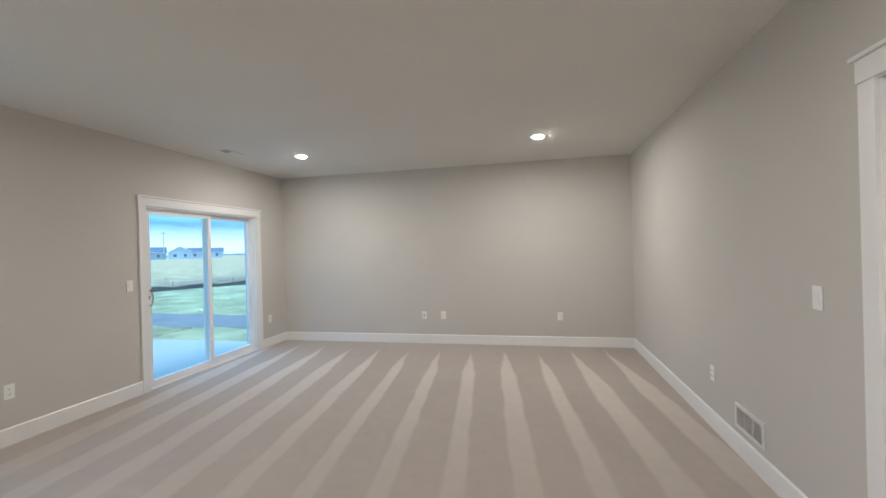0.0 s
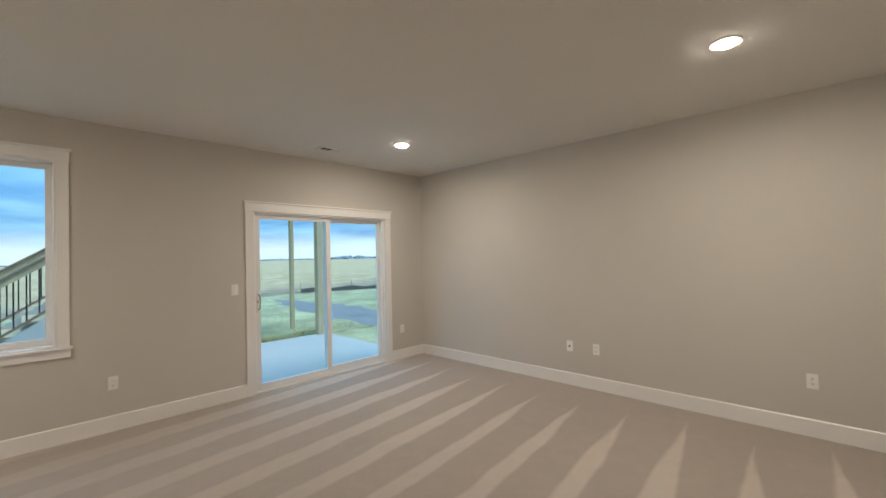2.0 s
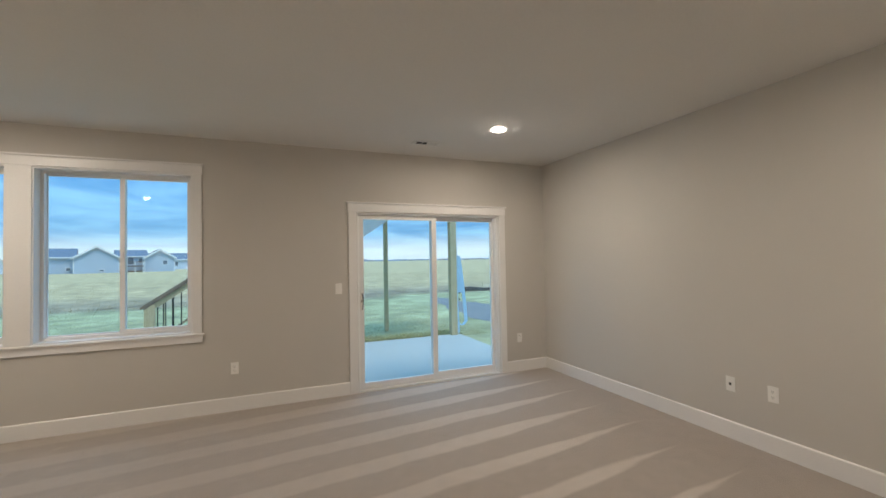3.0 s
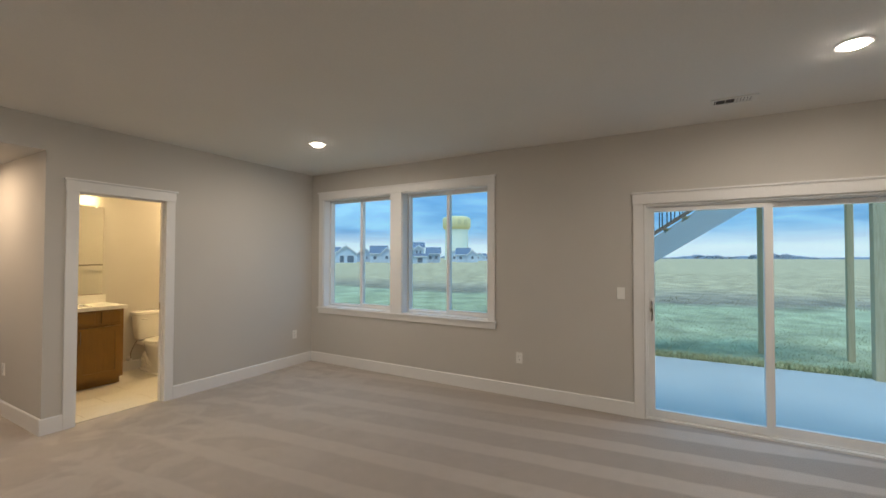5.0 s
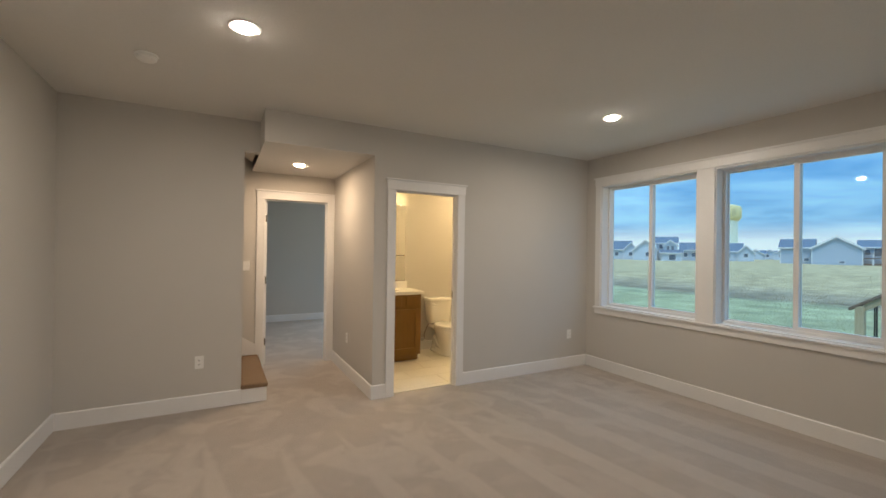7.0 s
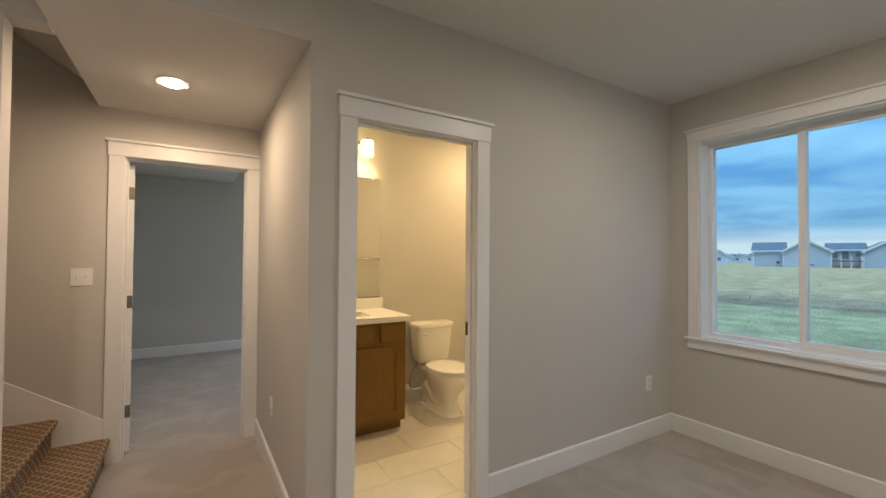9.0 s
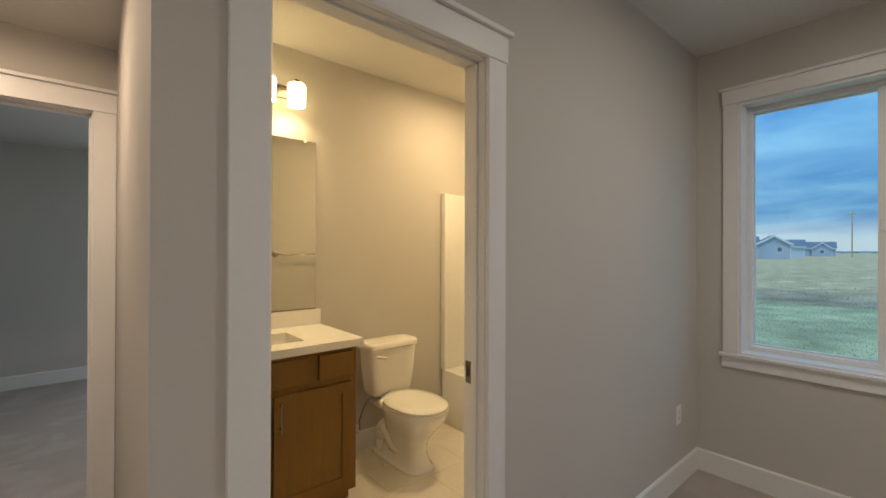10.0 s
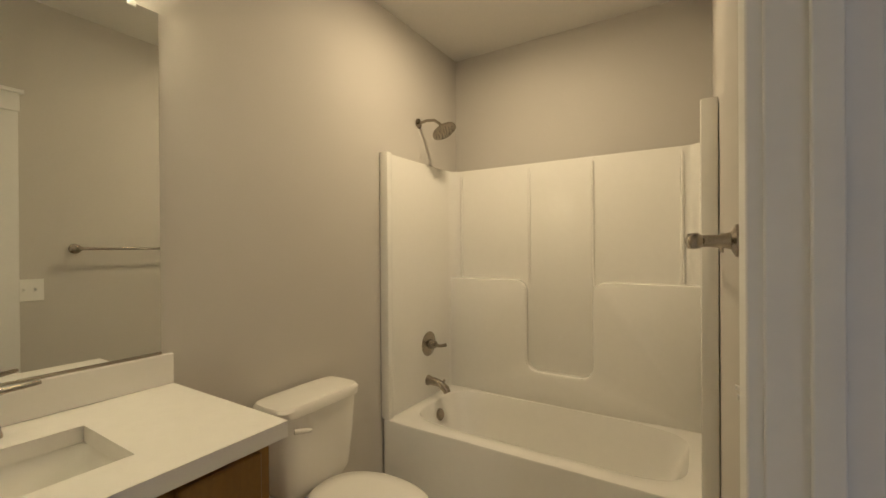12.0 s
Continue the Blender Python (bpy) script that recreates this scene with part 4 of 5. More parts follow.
faucet()
mir = thing("mirror", (-1.52, BACK, 1.055), "large frameless wall mirror above the vanity", "mirror")
part("mirror_glass", box(-0.455, 0.002, 0.004, 0.455, 0.008, 1.104, 0.0008), MIRROR, mir)
part("bottom_channel", box(-0.455, 0.0, -0.004, 0.455, 0.012, 0.004, 0.001), NICKEL, mir, "thin metal channel")
for x in (-0.38, 0.38):
    part("clip", box(x - 0.012, 0.0, 1.092, x + 0.012, 0.012, 1.112, 0.002), PLATE, mir, "clear mirror clip")


def vanity_light():
    t = thing("vanity_light", (-1.53, BACK, 2.44), "nickel bar light with four glowing opal shades", "wall lamp")
    part("back_plate", box(-0.34, 0.001, -0.035, 0.34, 0.022, 0.045, 0.006, seg=2), NICKEL, t)
    for x in (-0.27, -0.09, 0.09, 0.27):
        arm = part("arm", tube([(x, 0.02, 0.03), (x, 0.07, 0.05), (x, 0.11, 0.06), (x, 0.12, 0.045)], 0.008, 10), NICKEL, t, "", True)
        bm = lathe([(0.02, 0.05), (0.024, 0.04), (0.024, 0.03)], 20)
        bmesh.ops.transform(bm, matrix=pose(x, 0.12, 0), verts=bm.verts)
        part("socket_cup", bm, NICKEL, arm, "", True)
        bm = loft([ring(0, 0, z, r, r, 28) for r, z in ((0.026, 0.036), (0.048, 0.030), (0.055, 0.015), (0.051, -0.105), (0.047, -0.105), (0.050, 0.010), (0.026, 0.026))], False)
        bmesh.ops.transform(bm, matrix=pose(x, 0.12, 0), verts=bm.verts)
        shade = part("shade", bm, SHADE, t, "glowing opal glass shade", True)
        bm = lathe([(0.012, 0.03), (0.014, 0.0), (0.028, -0.04), (0.030, -0.06), (0.022, -0.082), (0.003, -0.09)], 20)
        bmesh.ops.transform(bm, matrix=pose(x, 0.12, 0), verts=bm.verts)
        part("bulb", bm, BULB, shade, "glowing bulb", True)


vanity_light()


def toilet():
    t = thing("toilet", (-2.475, -2.54, 0.009), "white two-piece toilet with closed lid", "toilet")
    # waisted pedestal on a spread foot, bowl swelling forward under the rim
    prof = [(0.0, 0.335, 0.118, 0.235, 3.2), (0.018, 0.335, 0.118, 0.235, 3.2), (0.03, 0.33, 0.104, 0.222, 3), (0.11, 0.325, 0.088, 0.195, 2.6), (0.18, 0.34, 0.094, 0.195, 2.4), (0.24, 0.365, 0.118, 0.212, 2.3),
            (0.30, 0.40, 0.15, 0.236, 2.2), (0.35, 0.425, 0.172, 0.256, 2.1), (0.372, 0.43, 0.181, 0.262, 2.1), (0.395, 0.43, 0.183, 0.263, 2.1), (0.401, 0.43, 0.176, 0.256, 2.1)]
    part("bowl", loft([ring(0, cy, z, rx, ry, 48, p) for z, cy, rx, ry, p in prof]), PORCELAIN, t, "", True)
    for s in (-1, 1):
        path = [(s * 0.05, 0.42, 0.11), (s * 0.06, 0.35, 0.09), (s * 0.066, 0.28, 0.11), (s * 0.068, 0.23, 0.17), (s * 0.066, 0.17, 0.22), (s * 0.06, 0.12, 0.18), (s * 0.055, 0.11, 0.10), (s * 0.055, 0.115, 0.02)]
        part("trapway", tube(path, [0.028, 0.036, 0.040, 0.042, 0.044, 0.044, 0.043, 0.044], 14), PORCELAIN, t, "", True)
    part("foot", loft([ring(0, 0.23, z, rx, ry, 40, 4) for z, rx, ry in ((0.0, 0.122, 0.20), (0.02, 0.122, 0.20), (0.034, 0.108, 0.185))]), PORCELAIN, t, "", True)
    part("deck", box(-0.13, 0.03, 0.335, 0.13, 0.26, 0.398, 0.022, seg=3), PORCELAIN, t, "", True)
    for s in (-1, 1):
        part("tank_bolt", tube([(s * 0.09, 0.11, 0.325), (s * 0.09, 0.11, 0.42)], 0.009, 8), DARK, t, "dark tank bolt")
        part("seat_hinge", tube([(s * 0.055, 0.212, 0.412), (s * 0.10, 0.212, 0.412)], 0.013, 10), PORCELAIN, t, "", True)
    part("seat", loft([ring(0, 0.44, z, rx, ry, 40, 2.15) for z, rx, ry in ((0.402, 0.178, 0.245), (0.404, 0.184, 0.252), (0.414, 0.186, 0.254), (0.419, 0.182, 0.25))]), PORCELAIN, t, "", True)
    part("lid", loft([ring(0, 0.437, z, rx, ry, 40, 2.15) for z, rx, ry in ((0.421, 0.18, 0.247), (0.424, 0.187, 0.254), (0.434, 0.187, 0.254), (0.442, 0.176, 0.243), (0.446, 0.12, 0.18))]), PORCELAIN, t, "", True)
    part("tank", loft([ring(0, 0.11, z, rx, ry, 40, 6) for z, rx, ry in ((0.412, 0.135, 0.055), (0.418, 0.152, 0.07), (0.45, 0.170, 0.082), (0.6, 0.186, 0.092), (0.745, 0.197, 0.097))]), PORCELAIN, t, "", True)
    part("tank_lid", loft([ring(0, 0.112, z, rx, ry, 40, 6) for z, rx, ry in ((0.746, 0.20, 0.10), (0.75, 0.208, 0.106), (0.778, 0.209, 0.107), (0.79, 0.2, 0.098), (0.792, 0.16, 0.07))]), PORCELAIN, t, "", True)
    lev = part("flush_lever", tube([(0.148, 0.205, 0.70), (0.12, 0.222, 0.697), (0.085, 0.224, 0.688)], [0.010, 0.010, 0.007], 10), PORCELAIN, t, "white flush lever", True)
    part("supply_valve", tube([(0.20, 0.0, 0.16), (0.20, 0.05, 0.16), (0.20, 0.075, 0.16)], [0.034, 0.012, 0.014], 12), PLATE, t, "white stop valve with wall cup", True)
    part("supply_line", tube([(0.20, 0.06, 0.165), (0.205, 0.065, 0.24), (0.18, 0.08, 0.33), (0.15, 0.10, 0.40)], 0.006, 8), NICKEL, t, "braided supply line", True)
    for s in (-1, 1):
        part("bolt_cap", lathe([(0.014, 0.0), (0.014, 0.012), (0.008, 0.02), (0.002, 0.021)], 12), PORCELAIN, t, "", True).location = (s * 0.145, 0.30, 0.0)


toilet()


def bathtub():
    t = thing("bathtub", (-3.455, -1.770, 0.009), "white acrylic tub with moulded three-wall surround", "bathtub")
    # long side along y
    hx, hy = 0.385, 0.777
    out = lambda z, d=0.0: ring(0, 0, z, hx - d, hy - d, 64, 40)
    inn = lambda z, rx, ry, dx=0.0, p=4.5: ring(dx, 0, z, rx, ry, 64, p)
    bm = loft([out(0.0), out(0.425), out(0.437, 0.004), out(0.441, 0.012), inn(0.441, 0.305, 0.69, -0.005, 6), inn(0.432, 0.29, 0.675, -0.005, 5), inn(0.34, 0.265, 0.645), inn(0.16, 0.235, 0.58), inn(0.085, 0.2, 0.53), inn(0.07, 0.12, 0.42, 0, 3)], False)
    bm.faces.new([v for v in bm.verts][-64:])
    part("tub", bm, ACRYLIC, t, "", True)
    z0, z1 = 0.442, 1.905
    # surround walls with rounded inner corners, in plan
    r, th = 0.07, 0.02
    inner = [(0.38, -0.735), (-0.345 + r, -0.735)] + [(-0.345 + r - r * math.sin(a), -0.735 + r - r * math.cos(a)) for a in (radians(d) for d in range(15, 90, 15))]
    inner += [(-0.345, -0.735 + r), (-0.345, 0.735 - r)] + [(-0.345 + r - r * math.cos(a), 0.735 - r + r * math.sin(a)) for a in (radians(d) for d in range(15, 90, 15))] + [(-0.345 + r, 0.735), (0.38, 0.735)]
    outer = [(0.38, 0.776), (-0.38, 0.776), (-0.38, -0.776), (0.38, -0.776)]
    part("surround", prism(inner + outer, 2, z0, z1, bevel=0.004), ACRYLIC, t, "", True)
    for s in (-1, 1):
        part("flange", box(0.345, s * 0.722, 0.442, 0.388, s * 0.7775, 1.912, 0.008, seg=2), ACRYLIC, t, "", True)

    def arc(cx, cz, r, a0, a1, n=6):
        return [(cx + r * math.cos(radians(a0 + (a1 - a0) * i / n)), cz + r * math.sin(radians(a0 + (a1 - a0) * i / n))) for i in range(n + 1)]
    # moulded shelves with a soap hollow between them
    lz, fl, R = 1.18, 0.62, 0.07
    a0, a1, b0, b1 = -0.742, -0.195, 0.20, 0.742
    shape = [(a0, 0.43), (a0, lz)] + arc(a1 - R, lz - R, R, 90, 0) + arc(a1 + R, fl + R, R, 180, 270) + arc(b0 - R, fl + R, R, 270, 360) + arc(b0 + R, lz - R, R, 180, 90) + [(b1, lz), (b1, 0.43)]
    part("moulded_shelf", prism(shape, 0, -0.352, -0.296, bevel=0.014), ACRYLIC, t, "", True)
    for y in (-0.185, 0.197, 0.645, -0.668):
        part("rib", tube([(-0.345, y, 1.15), (-0.342, y, 1.2), (-0.342, y, 1.84), (-0.347, y, 1.88)], [0.006, 0.009, 0.009, 0.004], 10), ACRYLIC, t, "", True)


bathtub()
ty = BACK + 0.041
t = thing("tub_valve", (-3.48, ty, 0.787), "brushed nickel round shower valve with lever", "shower valve")
bm = lathe([(0.078, 0.0), (0.076, 0.006), (0.06, 0.012), (0.03, 0.016), (0.026, 0.045), (0.022, 0.055), (0.004, 0.057)], 36)
bmesh.ops.transform(bm, matrix=pose(0, 0, 0, -90, 0, 0), verts=bm.verts)
part("escutcheon", bm, NICKEL, t, "", True)
part("lever", tube([(0, 0.048, 0.0), (0.0, 0.085, -0.006), (0.0, 0.13, 0.006)], [0.014, 0.009, 0.011], 12), NICKEL, t, "", True)
t = thing("tub_spout", (-3.47, ty, 0.545), "brushed nickel tub spout with diverter", "tub spout")
part("spout_body", tube([(0, 0, 0.015), (0, 0.03, 0.015), (0, 0.09, 0.008), (0, 0.135, -0.02), (0, 0.145, -0.04)], [0.034, 0.026, 0.024, 0.024, 0.022], 18), NICKEL, t, "", True)
part("diverter", tube([(0, 0.12, 0.012), (0, 0.122, 0.035)], [0.005, 0.008], 8), NICKEL, t, "", True)
t = thing("overflow_plate", (-3.46, -2.395, 0.365), "brushed nickel overflow plate on the tub end", "overflow plate")
bm = lathe([(0.036, 0.0), (0.036, 0.008), (0.03, 0.014), (0.004, 0.015)], 24)
bmesh.ops.transform(bm, matrix=pose(0, -0.02, 0, -78, 0, 0), verts=bm.verts)
part("plate", bm, NICKEL, t, "", True)
t = thing("shower_head", (-3.445, BACK, 2.172), "brushed nickel shower head on a bent arm", "shower head")
bm = lathe([(0.032, 0.0), (0.03, 0.006), (0.014, 0.012), (0.004, 0.013)], 20)
bmesh.ops.transform(bm, matrix=pose(0, 0.001, 0, -90, 0, 0), verts=bm.verts)
part("flange", bm, NICKEL, t, "", True)
part("arm", tube([(0, 0.008, 0), (0, 0.06, 0.008), (0, 0.12, 0.002), (0, 0.16, -0.026)], 0.009, 12), NICKEL, t, "", True)
bm = lathe([(0.013, 0.03), (0.018, 0.02), (0.016, 0.008), (0.05, -0.004), (0.076, -0.014), (0.078, -0.024), (0.070, -0.028), (0.004, -0.028)], 32)
bmesh.ops.transform(bm, matrix=pose(0, 0.182, -0.060, 30, 0, 0), verts=bm.verts)
head = part("head", bm, NICKEL, t, "", True)
for k in range(24):
    a, r = k * 2.4, 0.012 * math.sqrt(k + 0.5) * 1.05
    bm = tube([(r * math.cos(a), r * math.sin(a), -0.027), (r * math.cos(a), r * math.sin(a), -0.031)], 0.0028, 6)
    bmesh.ops.transform(bm, matrix=pose(0, 0.182, -0.060, 30, 0, 0), verts=bm.verts)
    part("nozzle", bm, DARK, head)
t = thing("towel_bar", (-2.215, S_ - 0.09, 1.40), "brushed nickel towel bar on the bathroom wall", "towel bar")
for x in (0.0, -0.60):
    bm = lathe([(0.030, 0.0), (0.029, 0.007), (0.016, 0.014), (0.011, 0.03), (0.011, 0.06), (0.015, 0.07), (0.014, 0.08), (0.003, 0.085)], 20)
    bmesh.ops.transform(bm, matrix=pose(x, -0.0005, 0, 90, 0, 0), verts=bm.verts)
    part("bracket", bm, NICKEL, t, "", True)
part("bar", tube([(0.0, -0.068, 0), (-0.60, -0.068, 0)], 0.0085, 12), NICKEL, t, "", True)
for x, d in ((0.0, 1), (-0.60, -1)):
    bm = lathe([(0.010, 0.0), (0.012, 0.012), (0.008, 0.016), (0.013, 0.023), (0.0145, 0.030), (0.012, 0.038), (0.003, 0.042)], 18)
    bmesh.ops.transform(bm, matrix=pose(x, -0.068, 0, 0, 90 * d, 0), verts=bm.verts)
    part("finial", bm, NICKEL, t, "rounded nickel finial", True)

# ---- outdoors ----
G = -0.16
bm = bmesh.new()
v = [bm.verts.new(p) for p in ((-2500, -2500, G), (600, -2500, G), (600, 2500, G), (-2500, 2500, G))]
bm.faces.new(v)
structure("ground", bm, ground_mat(), "lawn by the house giving way to dry open field", "ground")
structure("pavement", box(-7.28, 0.6, -0.26, W - 0.201, 6.33, -0.10, 0.006), CONCRETE, "smooth grey concrete patio slab", "patio")
bm = bmesh.new()
edge = []
for k in range(41):
    x = 6 - k * 0.55
    bend = max(0.0, -x - 8) ** 2 * 0.02
    w = 1.75 if k < 34 else 1.75 * (41 - k) / 8
    edge.append((x, 7.75 + bend + 0.12 * math.sin(k * 1.7), w + 0.12 * math.sin(k * 2.9)))
lo = [bm.verts.new((x, y, G + 0.006)) for x, y, w in edge]
hi = [bm.verts.new((x, y + max(w, 0.05), G + 0.006)) for x, y, w in edge]
for i in range(40):
    bm.faces.new((lo[i], lo[i + 1], hi[i + 1], hi[i]))
structure("road", bm, GRAVEL, "grey gravel strip across the lawn", "gravel path")


def post(at, size, top_z, label):
    t = thing("deck_post", at, label, "post", "deck posts")
    part("timber", box(-size / 2, -size / 2, -0.1, size / 2, size / 2, top_z - at[2], 0.006), LUMBER, t)


post((-7.22, 6.17, -0.10), 0.14, 2.66, "thick treated-lumber post at the patio corner")
post((-8.70, 5.11, G), 0.09, 2.66, "slim treated-lumber post in the lawn")
post((-8.72, 6.28, G), 0.09, 2.66, "slim treated-lumber post in the lawn")


def deck_stairs():
    t = thing("deck_stairs", (0, 0, 0), "outdoor wooden stairs with grey stringers and black balusters", "stairs")
    sl = 0.68
    for x, start, lift in ((-7.0, 0.86, 0.0), (-8.1, 0.54, 0.12)):
        top = lambda y: 1.90 + lift + sl * (y - 3.63)
        y0, y1 = 0.62, 5.0
        part("stringer", prism([(y0, G - 0.05), (y0 + 0.35, G - 0.05), (y1, top(y1) - 0.40), (y1, top(y1)), (y0, max(G, top(y0)))], 0, x - 0.02, x + 0.02), SKIRT, t, "grey painted stringer")
        part("bottom_rail", prism([(start + 0.09, top(start + 0.09) + 0.07), (y1, top(y1) + 0.07), (y1, top(y1) + 0.11), (start + 0.09, top(start + 0.09) + 0.11)], 0, x - 0.02, x + 0.02), DARKWOOD, t, "brown bottom rail")
        rail = part("hand_rail", prism([(start - 0.06, top(start - 0.06) + 0.80), (y1, top(y1) + 0.80), (y1, top(y1) + 0.845), (start - 0.06, top(start - 0.06) + 0.845)], 0, x - 0.05, x + 0.05, bevel=0.006), DARKWOOD, t, "brown wooden hand rail")
        part("sub_rail", prism([(start + 0.09, top(start + 0.09) + 0.71), (y1, top(y1) + 0.71), (y1, top(y1) + 0.80), (start + 0.09, top(start + 0.09) + 0.80)], 0, x - 0.018, x + 0.018), LUMBER, t, "pale rail under the hand rail")
        part("newel_post", box(x - 0.045, start, G - 0.05, x + 0.045, start + 0.09, top(start + 0.045) + 0.80, 0.004), LUMBER, t, "treated-lumber newel post")
        for k in range(32):
            y = start + 0.20 + k * 0.122
            part("baluster", tube([(x, y, top(y) + 0.09), (x, y, top(y) + 0.75)], 0.0095, 8), BLACK, t, "black metal baluster")
    for k in range(16):
        y, z = 0.66 + 0.27 * k, G + 0.18 * (k + 1)
        part("tread", box(-8.08, y, z - 0.035, -7.02, y + 0.28, z, 0.004), LUMBER, t)
        part("riser", box(-8.08, y + 0.015, z - 0.18, -7.02, y + 0.03, z - 0.036), SKIRT, t)


deck_stairs()
t = thing("stair_landing", (-7.9, 5.67, 2.66), "treated-lumber landing on posts at the stair top", "deck landing")
for k in range(12):
    part("deck_board", box(-0.92, -0.66 + k * 0.112, 0.14, 0.92, -0.66 + k * 0.112 + 0.106, 0.166, 0.003), LUMBER, t)
for y in (-0.60, 0.56):
    part("beam", box(-0.9, y - 0.04, 0.0, 0.9, y + 0.04, 0.139, 0.004), LUMBER, t)

t = thing("plastic_sheeting", (-7.36, 6.40, 0.0), "pale blue plastic strips hanging from the deck post", "plastic sheeting")


def strip(path, w):
    bm = bmesh.new()
    rows = []
    for i, (y, z) in enumerate(path):
        dx = 0.012 * math.sin(i * 1.3)
        rows.append([bm.verts.new((dx + s, y + o, z)) for s, o in ((0, -w), (0.006, 0), (0, w), (-0.004, w), (-0.002, 0), (-0.004, -w))])
    for a, b in zip(rows, rows[1:]):
        for i in range(6):
            bm.faces.new((a[i], a[(i + 1) % 6], b[(i + 1) % 6], b[i]))
    bm.faces.new(rows[0]); bm.faces.new(rows[-1][::-1])
    return bm


part("strip", strip([(-0.11, 2.6), (-0.105, 2.0), (-0.09, 1.5), (-0.085, 1.0), (-0.08, 0.5), (-0.05, -0.15)], 0.035), PLASTIC, t, "", True)
part("strip", strip([(-0.09, 1.56), (-0.03, 1.55), (0.02, 1.3), (0.07, 0.9), (0.11, 0.5), (0.13, 0.15), (0.05, 0.06), (-0.05, 0.10)], 0.038), PLASTIC, t, "", True)
part("strip", strip([(-0.06, 1.5), (-0.04, 1.2), (-0.02, 0.9), (0.0, 0.75)], 0.05), PLASTIC, t, "", True)
for z in (0.75, 0.62):
    part("grommet", box(-0.01, -0.03, z - 0.02, 0.012, -0.005, z + 0.02, 0.002), DARK, t, "dark grommet")


def polar(az, r, z=G):
    a = radians(az)
    return (-r * math.cos(a), 2.0 + r * math.sin(a), z)


def silt_fence():
    t = thing("silt_fence", (0, 0, 0), "low black silt fence on wooden stakes", "fence")
    pts = [polar(27 + k * 1.7, 20.5 + 0.16 * k) for k in range(18)]
    bm = bmesh.new()
    rows = [(bm.verts.new((x, y, z - 0.02)), bm.verts.new((x, y, z + 0.19 + 0.05 * math.sin(i * 2.1))), bm.verts.new((x + 0.02, y + 0.02, z + 0.19 + 0.05 * math.sin(i * 2.1))), bm.verts.new((x + 0.02, y + 0.02, z - 0.02))) for i, (x, y, z) in enumerate(pts)]
    for a, b in zip(rows, rows[1:]):
        for i in range(4):
            bm.faces.new((a[i], a[(i + 1) % 4], b[(i + 1) % 4], b[i]))
    part("fabric", bm, FABRIC, t)
    for x, y, z in pts[::2]:
        part("stake", box(x - 0.06, y - 0.02, z - 0.05, x - 0.02, y + 0.02, z + 0.42, 0.002), LUMBER, t)


silt_fence()
t = thing("utility_stake", (-20.5, 2.9, G), "thin dark marker stake in the lawn", "stake")
part("stake", box(-0.03, -0.03, -0.05, 0.03, 0.03, 1.0, 0.003), FABRIC, t)


def house(az, r, siding, blocks, label="grey-sided house with dark shingle roof"):
    """A house of gabled blocks (y, x, width, depth, wall height, roof height, gable to the room, windows as (y, z, w, h)); x points to the room."""
    t = thing("house", polar(az, r), label, "house", "far houses", "", -az)
    o, th = 0.4, 0.2
    for yc, xc, w, d, wh, rh, gable, windows in blocks:
        half, long = (w / 2, d / 2) if gable else (d / 2, w / 2)
        mid, off = (yc, xc) if gable else (xc, yc)
        axis = 0 if gable else 1
        k = rh / half
        wall = part("wall", prism([(mid - half, -0.3), (mid + half, -0.3), (mid + half, wh), (mid, wh + rh), (mid - half, wh)], axis, off - long, off + long), siding, t)
        low = wh - o * k
        part("roof", prism([(mid - half - o, low), (mid, wh + rh), (mid + half + o, low), (mid + half + o, low + th), (mid, wh + rh + th * 1.1), (mid - half - o, low + th)], axis, off - long - o, off + long + o), SHINGLE, t, "dark shingle roof")
        fx = xc + d / 2
        if gable:
            rake = prism([(mid - half - o, low - 0.2), (mid, wh + rh - 0.2), (mid + half + o, low - 0.2), (mid + half + o, low + th), (mid, wh + rh + th * 1.1), (mid - half - o, low + th)], 0, fx + o + 0.002, fx + o + 0.08)
            part("rake_board", rake, TRIM, t, "white rake board")
        else:
            part("fascia", box(fx + o + 0.002, yc - w / 2 - o, low - 0.06, fx + o + 0.08, yc + w / 2 + o, low + th, 0.01), TRIM, t, "white fascia")
        for y in (yc - w / 2, yc + w / 2):
            part("corner_board", box(fx - 0.02, y - 0.09, 0, fx + 0.04, y + 0.09, wh - 0.05), TRIM, wall, "white corner board")
        for y, z, ww, hh in windows:
            win = part("window", box(fx - 0.05, yc + y - ww / 2 - 0.1, z - 0.1, fx + 0.05, yc + y + ww / 2 + 0.1, z + hh + 0.1), TRIM, t)
            part("pane", box(fx + 0.02, yc + y - ww / 2, z, fx + 0.07, yc + y + ww / 2, z + hh), HOUSEGLASS, win)
    return t


RANCH = "grey ranch house with a wide gable and a recessed porch"
house(-17.7, 115, SIDING, [(-5.7, -2.5, 5.2, 8.0, 3.4, 1.7, False, [(1.6, 0.6, 0.7, 0.6)]), (0.4, 0.0, 7.2, 9.0, 3.3, 2.2, True, [(0.8, 0.35, 0.8, 0.35)]),
                           (6.4, -3.0, 5.2, 8.0, 3.5, 1.3, False, [(-1.6, 2.0, 0.7, 1.0), (-0.2, 1.75, 1.0, 1.5), (1.5, 2.1, 0.6, 0.9)]), (11.4, -1.0, 5.6, 7.5, 3.2, 1.7, True, [(1.0, 1.6, 0.8, 0.9)])], RANCH)
house(-11.2, 150, SIDING_PALE, [(0, 0, 10, 9, 2.9, 1.8, False, [(-2, 1.1, 1.0, 1.1), (2, 1.1, 1.0, 1.1)])], "pale low house beyond the ranch house")
